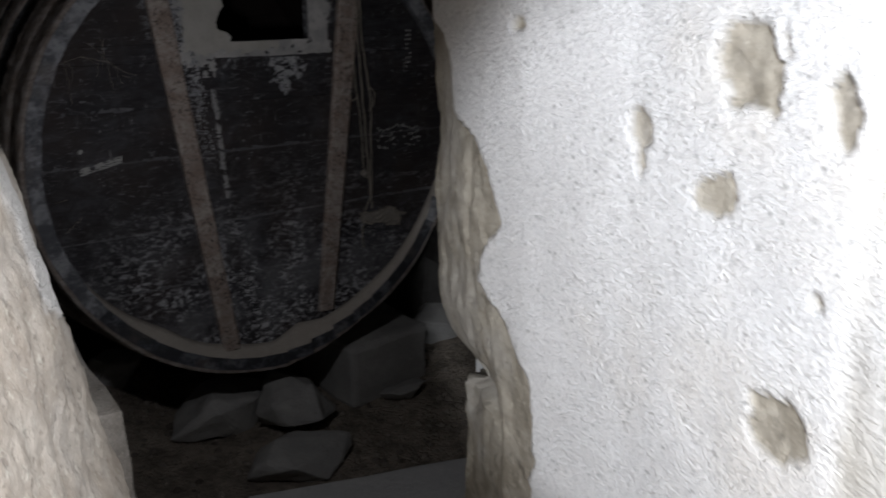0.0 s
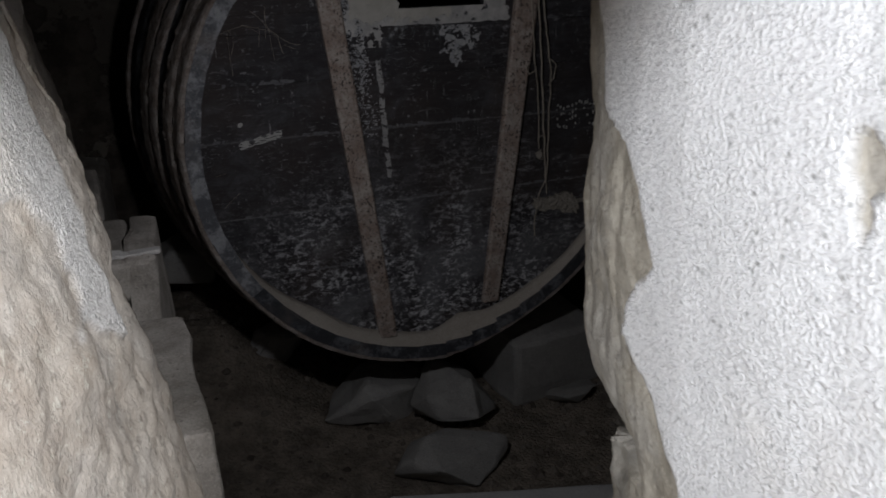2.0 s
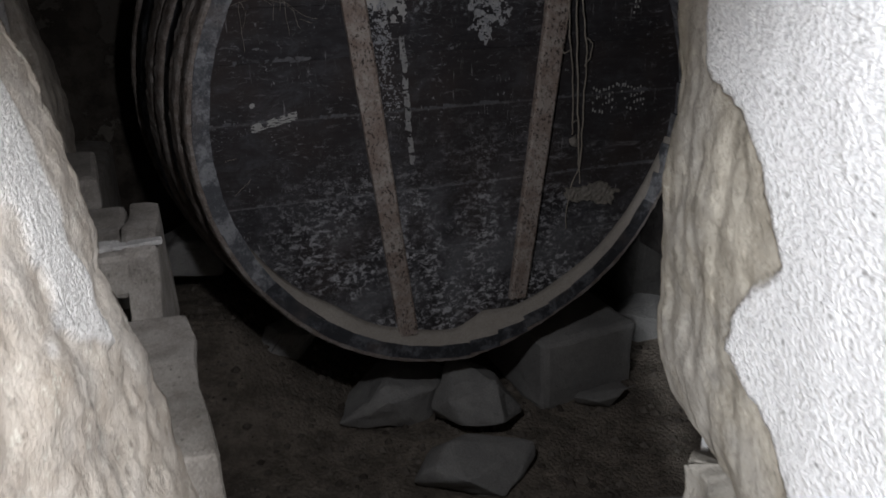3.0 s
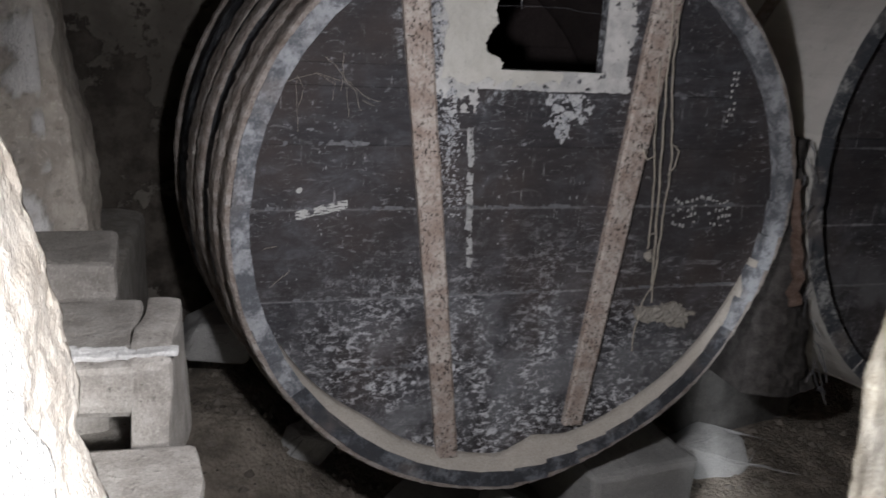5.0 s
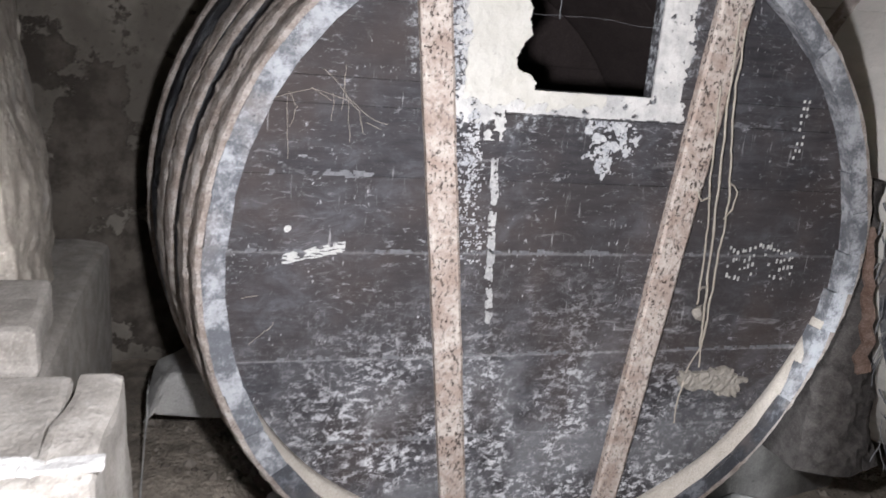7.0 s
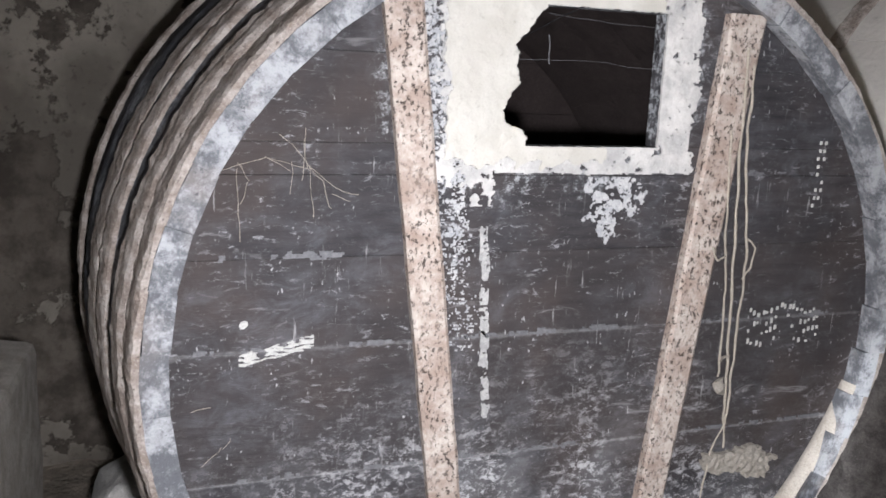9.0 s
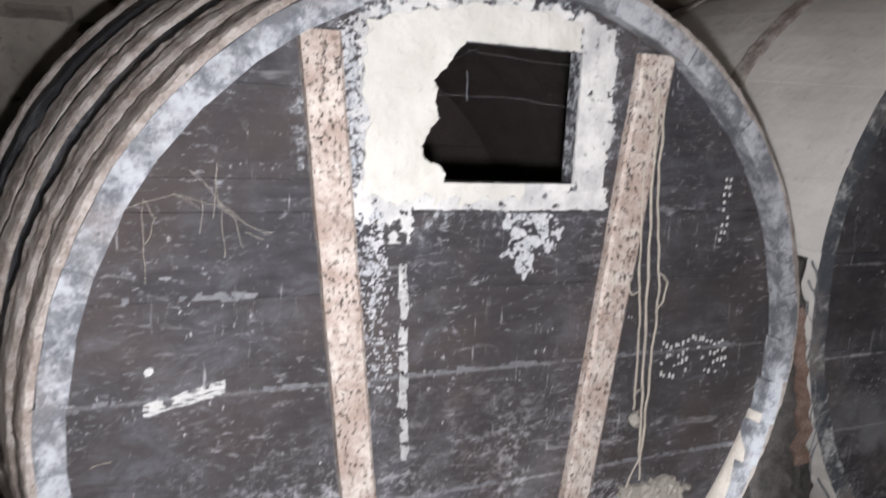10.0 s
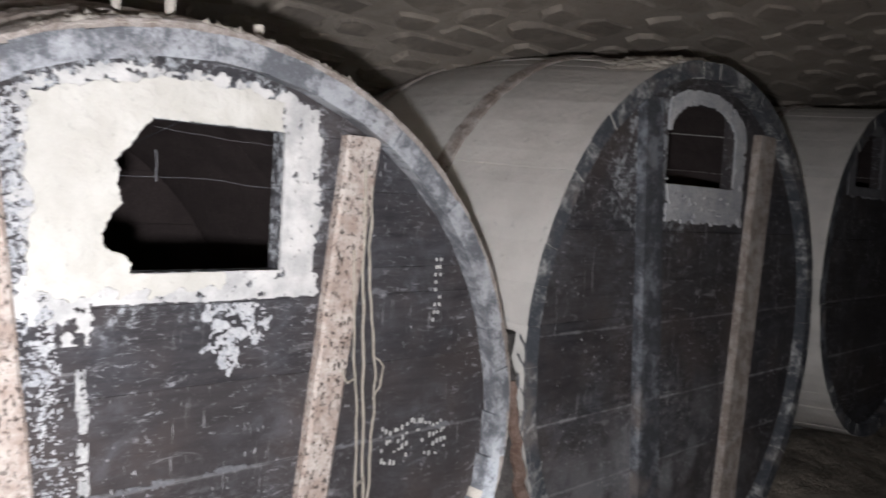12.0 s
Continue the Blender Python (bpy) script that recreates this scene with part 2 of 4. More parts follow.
BODY_GREY = make_dusty("grey_dust_on_oak", (0.46, 0.44, 0.41), (0.57, 0.55, 0.52), 0.6, 6.0, 0.3, 0.2)
HOOP_IRON = make_dusty("rusty_hoop", (0.22, 0.178, 0.153), (0.48, 0.44, 0.41), 0.85, 17.0, 0.95)
STRAP = make_strap()
LIME = make_dusty("lime_coat", (0.36, 0.36, 0.36), (0.58, 0.57, 0.555), 0.9, 30.0, 0.7)
LIME_BLUE = make_dusty("flaking_lime", (0.37, 0.38, 0.40), (0.56, 0.555, 0.555), 0.9, 16.0, 0.85)
LIME_GREY = make_dusty("thin_limewash", (0.40, 0.395, 0.39), (0.63, 0.615, 0.595), 0.95, 11.0, 0.7, 0.3)
CREAM = make_dusty("cream_plaster", (0.50, 0.48, 0.435), (0.62, 0.605, 0.565), 0.8, 8.0, 0.3, 0.15)
CHALK = make_dusty("chalk", (0.52, 0.52, 0.50), (0.64, 0.63, 0.61), 0.5, 60.0, 0.5)
DUST = make_dusty("settled_dust", (0.44, 0.40, 0.35), (0.53, 0.49, 0.44), 0.6, 18.0, 0.3)
RUST = make_dusty("bare_rust", (0.10, 0.06, 0.045), (0.26, 0.20, 0.17), 0.5, 25.0, 0.6)
LINT = make_dusty("dusty_lint", (0.30, 0.275, 0.24), (0.42, 0.39, 0.35), 0.6, 50.0, 0.5)
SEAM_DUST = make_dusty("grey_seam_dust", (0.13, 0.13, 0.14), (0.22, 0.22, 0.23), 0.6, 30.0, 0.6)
ROPE = make_dusty("hemp_string", (0.46, 0.41, 0.34), (0.56, 0.52, 0.46), 0.5, 90.0, 0.4)
STONE = make_dusty("grey_fieldstone", (0.33, 0.325, 0.315), (0.46, 0.45, 0.43), 0.6, 9.0, 0.5)
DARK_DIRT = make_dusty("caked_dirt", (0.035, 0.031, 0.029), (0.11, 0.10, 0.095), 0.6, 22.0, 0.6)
# fieldstone with the shade between the casks put into its colour
SHADED_STONE = make_dusty("shaded_stone", (0.10, 0.095, 0.09), (0.20, 0.19, 0.18), 0.6, 9.0, 0.6)
BLOCK = make_dusty("limestone_block", (0.23, 0.21, 0.19), (0.41, 0.385, 0.355), 0.75, 13.0, 0.7)
MORTAR = make_dusty("white_mortar", (0.42, 0.41, 0.40), (0.60, 0.59, 0.58), 0.7, 20.0, 0.5)
DARK_WALL = make_patchy("damp_cellar_wall", (0.060, 0.050, 0.042), (0.15, 0.13, 0.11), (0.27, 0.245, 0.21))
OUTER = make_dusty("grey_render", (0.45, 0.45, 0.45), (0.60, 0.60, 0.58), 0.5, 5.0, 0.3)
JAMB_R = make_jamb("roughcast_plaster", (0.82, 0.81, 0.81), (0.24, 0.212, 0.170), (0.38, 0.345, 0.29))
JAMB_L = make_jamb("old_plaster", (0.70, 0.69, 0.68), (0.39, 0.34, 0.29), (0.51, 0.465, 0.415))
JAMB_SIDE = make_jamb("patchy_plaster", (0.58, 0.565, 0.55), (0.26, 0.23, 0.20), (0.38, 0.345, 0.30))
VAULT = make_rubble("vault_stone", (0.35, 0.31, 0.26), (0.16, 0.137, 0.117), (0.31, 0.27, 0.23))
VAULT_MORTAR = make_dusty("vault_mortar", (0.31, 0.272, 0.228), (0.45, 0.40, 0.345), 0.6, 6.0, 0.5)
WINE_WOOD = make_dusty("wine_stained_oak", (0.040, 0.030, 0.029), (0.075, 0.058, 0.055), 0.5, 9.0, 0.3)
RUBBLE = make_rubble("floor_rubble", (0.22, 0.19, 0.16), (0.07, 0.058, 0.048), (0.24, 0.21, 0.18))
SOIL = make_soil()


# ---- building helpers ----
def link_mesh(name, bm, material, parent=None, smooth=False, label=""):
    data = bpy.data.meshes.new(name)
    bmesh.ops.recalc_face_normals(bm, faces=bm.faces)
    bm.to_mesh(data)
    bm.free()
    data.materials.append(material)
    if smooth:
        for p in data.polygons:
            p.use_smooth = True
    ob = new(name, data)
    ob.parent = parent
    if label:
        ob["label"] = label
    return ob


part = link_mesh


def thing(name, label, category, group="", kind=""):
    return tagged(new(name), label, category, group, kind)


def wobble(p, scale, amount, seed=0.0):
    v = Vector((p[0] * scale + seed, p[1] * scale - seed, p[2] * scale + 2 * seed))
    return Vector((noise.noise(v), noise.noise(v + Vector((17, 3, 5))), noise.noise(v + Vector((-7, 29, 11))))) * amount


def rough_block(size, seed=0.0, cuts=3, bevel=0.02, amount=0.02, scale=5.0):
    """A hewn stone: a box with worn edges and an uneven surface, standing on z = 0."""
    bm = bmesh.new()
    bmesh.ops.create_cube(bm, size=1)
    for v in bm.verts:
        v.co = Vector((v.co.x * size[0], v.co.y * size[1], (v.co.z + 0.5) * size[2]))
        v.co += wobble(v.co, 3.1, amount * 1.5, seed)
    bmesh.ops.bevel(bm, geom=bm.edges[:], offset=bevel, segments=2, profile=0.6, affect="EDGES")
    bmesh.ops.subdivide_edges(bm, edges=[e for e in bm.edges if e.calc_length() > min(size) * 0.35], cuts=cuts, use_grid_fill=True)
    for v in bm.verts:
        v.co += wobble(v.co, scale, amount, seed) + wobble(v.co, scale * 4, amount * 0.35, seed)
    return bm


def boulder(size, seed):
    """A broken fieldstone: a hull of a few random corners."""
    rnd = random.Random(seed)
    bm = bmesh.new()
    for _ in range(15):
        v = Vector((rnd.uniform(-1, 1), rnd.uniform(-1, 1), rnd.uniform(-1, 1)))
        v = v.normalized() * rnd.uniform(0.8, 1.0)
        bm.verts.new((v.x * size[0] / 2, v.y * size[1] / 2, v.z * size[2] / 2))
    hull = bmesh.ops.convex_hull(bm, input=bm.verts[:])
    bmesh.ops.delete(bm, geom=list({g for g in hull["geom_interior"] + hull["geom_unused"] if isinstance(g, bmesh.types.BMVert)}), context="VERTS")
    bmesh.ops.bevel(bm, geom=bm.edges[:], offset=min(size) * 0.05, segments=2, profile=0.6, affect="EDGES")
    bmesh.ops.subdivide_edges(bm, edges=[e for e in bm.edges if e.calc_length() > min(size) * 0.3], cuts=2, use_grid_fill=True)
    for v in bm.verts:
        v.co += wobble(v.co, 9, min(size) * 0.05, seed)
    low = min(v.co.z for v in bm.verts)
    for v in bm.verts:
        v.co.z -= low
    return bm


def add_box(bm, x0, x1, y0, y1, z0, z1):
    vs = [bm.verts.new((x, y, z)) for x in (x0, x1) for y in (y0, y1) for z in (z0, z1)]
    for f in ((0, 1, 3, 2), (4, 6, 7, 5), (0, 4, 5, 1), (2, 3, 7, 6), (0, 2, 6, 4), (1, 5, 7, 3)):
        bm.faces.new([vs[i] for i in f])


def box_bm(*b):
    bm = bmesh.new()
    add_box(bm, *b)
    return bm


def outline_plate(points, y0, y1):
    """A plate in the x-z plane from an outline, between two depths."""
    bm = bmesh.new()
    front = [bm.verts.new((x, y0, z)) for x, z in points]
    back = [bm.verts.new((x, y1, z)) for x, z in points]
    bm.faces.new(front)
    bm.faces.new(back[::-1])
    n = len(points)
    for i in range(n):
        bm.faces.new((front[i], back[i], back[(i + 1) % n], front[(i + 1) % n]))
    return bm


# ---- the setting ----
def jamb_surface(name, line, z0, z1, bare_of, relief, material, parent, step=0.009):
    """A wall surface that follows a line in plan, upright, with plaster standing proud of the bare stone. line: x, y points; relief(s, z) metres outward."""
    pts = [Vector((x, y, 0)) for x, y in line]
    lens = [0.0]
    for a, b in zip(pts, pts[1:]):
        lens.append(lens[-1] + (b - a).length)
    n, k = max(2, round(lens[-1] / step)), max(2, round((z1 - z0) / (step * 1.15)))

    def at(s):
        for i in range(len(pts) - 1):
            if s <= lens[i + 1] or i == len(pts) - 2:
                return pts[i].lerp(pts[i + 1], (s - lens[i]) / (lens[i + 1] - lens[i]))

    co, bare = [], []
    for i in range(n + 1):
        s = lens[-1] * i / n
        p = at(s)
        d = at(min(lens[-1], s + 0.05)) - at(max(0.0, s - 0.05))
        out = Vector((-d.y, d.x, 0)).normalized()
        for j in range(k + 1):
            z = z0 + (z1 - z0) * j / k
            b = bare_of(p, z)
            q = p + Vector((0, 0, z))
            h = relief(q, b)
            co.append(q + out * h)
            bare.append(b)
    faces = [(i * (k + 1) + j, (i + 1) * (k + 1) + j, (i + 1) * (k + 1) + j + 1, i * (k + 1) + j + 1) for i in range(n) for j in range(k)]
    data = bpy.data.meshes.new(name)
    data.from_pydata(co, [], faces)
    layer = data.attributes.new("bare", "FLOAT", "POINT")
    layer.data.foreach_set("value", bare)
    data.materials.append(material)
    for p in data.polygons:
        p.use_smooth = True
    ob = new(name, data)
    ob.parent = parent
    return ob


def n3(q, s, seed=0.0):
    return noise.noise(Vector((q[0] * s + seed, q[1] * s, q[2] * s - seed)))


def soft(x, a, b):
    t = max(0.0, min(1.0, (x - a) / (b - a)))
    return t * t * (3 - 2 * t)


# right-hand pier: plaster on the reveal, bare stone at its inner corner
HOLES_R = [(-2.835, 2.096, 0.058, 0.048), (-2.634, 1.985, 0.022, 0.026), (-2.637, 1.942, 0.012, 0.026), (-2.790, 1.928, 0.038, 0.028), (-2.925, 1.690, 0.046, 0.052), (-2.335, 2.105, 0.022, 0.016), (-2.970, 1.866, 0.014, 0.010), (-2.975, 2.06, 0.02, 0.03)]
# where the plaster ends towards the inner corner: height, y
BROKEN_EDGE = [(0.0, -2.36), (1.38, -2.37), (1.47, -2.35), (1.56, -2.25), (1.60, -2.165), (1.66, -2.19), (1.75, -2.26), (1.84, -2.21), (1.885, -2.15), (1.91, -2.03), (2.00, -2.015), (2.06, -1.98), (2.09, -1.90), (2.75, -1.90)]


def along(table, v):
    for (a, p), (b, q) in zip(table, table[1:]):
        if v <= b:
            return p + (q - p) * (v - a) / (b - a)
    return table[-1][1]


def bare_right(p, z):
    q = (p.x, p.y, z)
    if p.x > 0.15:
        return 1.0 if p.y > -2.4 else 0.6
    edge = along(BROKEN_EDGE, z) + 0.014 * n3(q, 16.0, 5) + 0.008 * n3(q, 50.0, 5)
    b = soft(p.y, edge - 0.004, edge + 0.004)
    for y, zz, ry, rz in HOLES_R:
        d = math.hypot((p.y - y) / ry, (z - zz) / rz) + 0.5 * n3(q, 18.0, 9) + 0.22 * n3(q, 60.0, 9)
        b = max(b, soft(d, 1.02, 0.95))
    if p.y < -3.0:
        b = max(b, soft(p.y, -3.0, -3.03) * (0.45 + 0.5 * n3(q, 9.0, 4)))
    return max(0.0, min(1.0, b))


def relief_right(q, b):
    inner = soft(q.y, -2.25, -2.12)
    plaster = 0.012 + 0.006 * n3(q, 5.0, 1) + 0.0014 * n3(q, 22.0, 2)
    lean = 0.05 * (q.z - 1.8) * soft(q.y, -2.1, -2.3)
    ridges = n3((q[0] * 2, q[1] * 2, q[2] * 0.6), 16.0, 7)
    stone = inner * (0.016 * n3(q, 4.0, 7) + 0.008 * n3(q, 11.0, 7) + 0.006 * ridges) + 0.003 * n3(q, 30.0, 7) + 0.002 * n3(q, 70.0, 7)
    below = q.z < 1.235 + 0.02 * n3(q, 9.0, 2)
    stone -= inner * (0.075 + 0.02 * n3(q, 12.0, 6) if below else 0.13 * soft(q.z, 1.48, 1.22) ** 1.4)
    return lean + plaster * (1 - b) + stone * b


wall_south = tagged(new("wall_south"), "thick cellar wall broken through, white roughcast plaster over rubble", "wall", kind="structure")
jamb_surface("plastered_reveal", [(0.9, -3.24), (-0.36, -3.22), (-0.43, -3.12), (-0.40, -3.0), (-0.335, -2.82), (-0.29, -2.62), (-0.262, -2.35), (-0.232, -2.20), (-0.18, -2.0), (-0.14, -1.88), (-0.06, -1.83), (0.9, -1.80)], 0.0, 2.75, bare_right, relief_right, JAMB_R, wall_south, 0.0065)
part("wall_body", box_bm(0.0, 7.0, -3.19, -1.86, -0.1, 3.4), OUTER, wall_south)


def bare_left(p, z):
    q = (p.x, p.y, z)
    edge = 1.74 - 1.1 * (p.y + 2.0) + 0.20 * n3(q, 4.5, 2) + 0.07 * n3(q, 13.0, 4) + 0.02 * n3(q, 40.0, 4)
    b = soft(z, edge + 0.01, edge - 0.01)
    tail = -1.80 + 0.05 * n3(q, 4.0, 8) + 0.02 * n3(q, 20.0, 8)
    return max(b, soft(p.y, tail - 0.008, tail + 0.008))


def relief_left(q, b):
    lean = 0.048 - 0.16 * (max(1.0, min(2.2, q.z)) - 1.25) - 0.08 * max(0.0, min(2.2, q.z) - 1.80)
    plaster = 0.012 + 0.012 * n3(q, 5.0, 11) + 0.003 * n3(q, 50.0, 12)
    stone = 0.020 * n3(q, 4.0, 17) + 0.011 * n3(q, 12.0, 17) + 0.005 * n3(q, 36.0, 17) + 0.003 * n3(q, 80.0, 17)
    return lean + plaster * (1 - b) + stone * b


jamb_surface("broken_reveal", [(-2.6, -3.32), (-1.55, -3.3), (-1.42, -3.2), (-0.985, -1.98), (-0.945, -1.78), (-0.935, -1.67), (-1.03, -1.60), (-2.6, -1.55)][::-1], 0.0, 2.75, bare_left, lambda q, b: relief_left(q, b), JAMB_L, wall_south, 0.008)
part("wall_body", box_bm(-6.0, -1.75, -3.25, -1.7, -0.1, 3.4), OUTER, wall_south)
part("lintel", box_bm(-2.4, 0.4, -3.2, -1.85, 2.6, 3.4), BLOCK, wall_south)

# floors
def ground_height(x, y):
    z = 0.0 + 0.42 * soft(x, -0.1, -0.75) * soft(y, 0.0, 0.7) + 0.03 * noise.noise(Vector((x * 2.1, y * 2.1, 0))) + 0.02 * noise.noise(Vector((x * 7, y * 7, 3)))
    return z + 0.15 * soft(x, 0.9, 1.6) * soft(y, -0.3, 0.5) + 0.50 * soft(x, 2.7, 4.3)


def sheet(name, x0, x1, y0, y1, step, height, material, label):
    nx, ny = round((x1 - x0) / step), round((y1 - y0) / step)
    co = []
    for i in range(nx + 1):
        for j in range(ny + 1):
            x, y = x0 + (x1 - x0) * i / nx, y0 + (y1 - y0) * j / ny
            co.append((x, y, height(x, y)))
    faces = [(i * (ny + 1) + j, (i + 1) * (ny + 1) + j, (i + 1) * (ny + 1) + j + 1, i * (ny + 1) + j + 1) for i in range(nx) for j in range(ny)]
    data = bpy.data.meshes.new(name)
    data.from_pydata(co, [], faces)
    data.materials.append(material)
    for p in data.polygons:
        p.use_smooth = True
    return tagged(new(name, data), label, "floor", kind="structure")


sheet("floor", -2.6, 7.0, -2.6, 3.0, 0.04, ground_height, SOIL, "dark trodden earth floor of the cellar")
tagged(link_mesh("threshold", rough_block((1.7, 1.4, 0.52), 4.0, 4, 0.03, 0.015), BLOCK), "worn limestone threshold in the broken wall", "threshold", kind="structure").location = (-0.7, -2.72, 0.0)
tagged(link_mesh("floor_outer", box_bm(-6, 7, -7.5, -3.2, 0.3, 0.5), OUTER), "grey concrete floor outside the cellar", "floor", kind="structure")

# outer room and cellar shell
tagged(link_mesh("wall_outer_room", box_bm(-6, 7, -7.7, -7.5, 0, 3.4), OUTER), "plain grey rendered wall", "wall", kind="structure")
tagged(link_mesh("wall_outer_west", box_bm(-6.2, -6, -7.7, -3.2, 0, 3.4), OUTER), "plain grey rendered wall", "wall", kind="structure")
tagged(link_mesh("wall_outer_east", box_bm(7, 7.2, -7.7, -3.2, 0, 3.4), OUTER), "plain grey rendered wall", "wall", kind="structure")
tagged(link_mesh("ceiling_outer", box_bm(-6, 7, -7.7, -1.8, 3.4, 3.6), OUTER), "plain grey rendered ceiling", "ceiling", kind="structure")
tagged(link_mesh("wall_east", box_bm(7.0, 7.2, -3.0, 3.2, -0.1, 3.6), DARK_WALL), "dark damp cellar wall", "wall", kind="structure")


def wall_sheet(name, a, b, z0, z1, material, label, amount=0.03, step=0.05):
    """An uneven upright wall from a to b in plan, 0.3 m thick."""
    a, b = Vector((*a, 0)), Vector((*b, 0))
    d = (b - a).normalized()
    out = Vector((d.y, -d.x, 0))
    n, k = round((b - a).length / step), round((z1 - z0) / step)
    bm = bmesh.new()
    grid = [[bm.verts.new(a + d * ((b - a).length * i / n) + Vector((0, 0, z0 + (z1 - z0) * j / k))) for j in range(k + 1)] for i in range(n + 1)]
    for i in range(n):
        for j in range(k):
            bm.faces.new((grid[i][j], grid[i + 1][j], grid[i + 1][j + 1], grid[i][j + 1]))
    rim = [g[0] for g in grid] + grid[-1][1:] + [g[-1] for g in grid[-2::-1]] + grid[0][-2:0:-1]
    back = [bm.verts.new(v.co - out * 0.3) for v in rim]
    for i in range(len(rim)):
        bm.faces.new((rim[i], rim[(i + 1) % len(rim)], back[(i + 1) % len(rim)], back[i]))
    bm.faces.new(back)
    for row in grid:
        for v in row:
            v.co += out * (amount * n3(v.co, 2.2, 3) + amount * 0.5 * n3(v.co, 7.0, 5) + amount * 0.25 * n3(v.co, 20, 5))
    ob = link_mesh(name, bm, material)
    return tagged(ob, label, "wall", kind="structure")


wall_sheet("wall_north", (-2.6, 1.75), (7.0, 1.95), -0.1, 3.3, DARK_WALL, "dark damp cellar wall with old plaster")
wall_sheet("wall_west", (-2.3, -1.8), (-2.1, 1.9), -0.1, 3.6, DARK_WALL, "dark damp cellar wall with old plaster")

# vault over the casks, rough stones in mortar
VAULT_ARC = [(1.9, 2.25), (1.5, 2.60), (1.0, 2.80), (0.5, 2.89), (0.0, 3.0), (-0.6, 3.1), (-1.2, 3.14), (-1.9, 3.12)]


def vault_at(s):
    i = min(int(s), len(VAULT_ARC) - 2)
    f = s - i
    (y0, z0), (y1, z1) = VAULT_ARC[i], VAULT_ARC[i + 1]
    return y0 + (y1 - y0) * f, z0 + (z1 - z0) * f


def vault():
    bm = bmesh.new()
    rnd = random.Random(5)
    # mortar bed
    rows = [[bm.verts.new((x, y, z)) for x in (-2.6, 7.1)] for y, z in VAULT_ARC]
    for a, b in zip(rows, rows[1:]):
        bm.faces.new((a[0], a[1], b[1], b[0]))
    top = [[bm.verts.new((x, y, z)) for x in (-2.6, 7.1)] for y, z in ((2.2, 3.6), (-1.9, 3.6))]
    bm.faces.new((top[0][0], top[1][0], top[1][1], top[0][1]))
    bmesh.ops.recalc_face_normals(bm, faces=bm.faces)
    s = 0.05
    while s < len(VAULT_ARC) - 1.1:
        ds = rnd.uniform(0.24, 0.44)
        x = -2.6 + rnd.uniform(0, 0.3)
        while x < 7.0:
            w = rnd.uniform(0.20, 0.58)
            cx, cs = x + w / 2, s + ds / 2
            ring = []
            m = 9
            for i in range(m):
                a = 2 * math.pi * i / m + rnd.uniform(-0.2, 0.2)
                ca, sa = math.cos(a), math.sin(a)
                r = 1 / max(abs(ca), abs(sa)) * rnd.uniform(0.78, 0.97)
                y, z = vault_at(max(0, min(len(VAULT_ARC) - 1.01, cs + r * sa * ds * 0.5 * 0.95)))
                ring.append(Vector((cx + r * ca * w * 0.5 * 0.95, y, z)))
            up = [bm.verts.new(p + Vector((0, 0, 0.004))) for p in ring]
            mid = sum(ring, Vector()) / m
            h = rnd.uniform(0.008, 0.024)
            low = [bm.verts.new(mid.lerp(p, 0.86) + Vector((0, -0.3 * h, -h * rnd.uniform(0.7, 1.2)))) for p in ring]
            for i in range(m):
                bm.faces.new((up[i], up[(i + 1) % m], low[(i + 1) % m], low[i])).material_index = 1
            bm.faces.new(low).material_index = 1
            x += w * rnd.uniform(1.0, 1.12)
        s += ds * 1.03
    data = bpy.data.meshes.new("ceiling")
    bm.to_mesh(data)
    bm.free()
    data.materials.append(VAULT_MORTAR)
    data.materials.append(VAULT)
    return tagged(new("ceiling", data), "low vault of rough brown stones in pale mortar", "ceiling", kind="structure")


vault()


# ---- the casks ----
def cask_profile(v, r0, r1):
    """The outer radius along the cask, v from 0 at one end to 1 at the other."""
    return r0 + (r1 - r0) * math.sin(math.pi * min(1.0, max(0.0, v)) ** 1.2) ** 1.15


def stave_mesh(name, n, r0, r1, length, chime, thick, steps=9):
    bm = bmesh.new()
    half = math.pi / n * 0.9965
    rings = []
    for v in [0.0, chime / length] + [i / steps for i in range(1, steps + 1)]:
        y, ro = v * length, cask_profile(v, r0, r1)
        ri = ro - thick
        row = []
        for r, a in ((ri, -half), (ro, -half), (ro + 0.002, 0), (ro, half), (ri, half)):
            row.append(bm.verts.new((r * math.sin(a), y, r * math.cos(a))))
        rings.append(row)
    for k, (a, b) in enumerate(zip(rings, rings[1:])):
        for i in range(5):
            bm.faces.new((a[i], a[(i + 1) % 5], b[(i + 1) % 5], b[i])).material_index = (2 if k else 1) if i == 4 else 0
    bm.faces.new(rings[0]).material_index = 1
    bm.faces.new(rings[-1][::-1])
    bmesh.ops.recalc_face_normals(bm, faces=bm.faces)
    data = bpy.data.meshes.new(name)
    bm.to_mesh(data)
    bm.free()
    return data


def worn(a):
    """How far the near cask's rim is worn back at an angle from the top, in degrees: most at its lower right."""
    a = (a + 180) % 360 - 180
    return 0.058 * soft(a, 78, 118) * soft(a, 186, 150) if a > 0 else 0.0


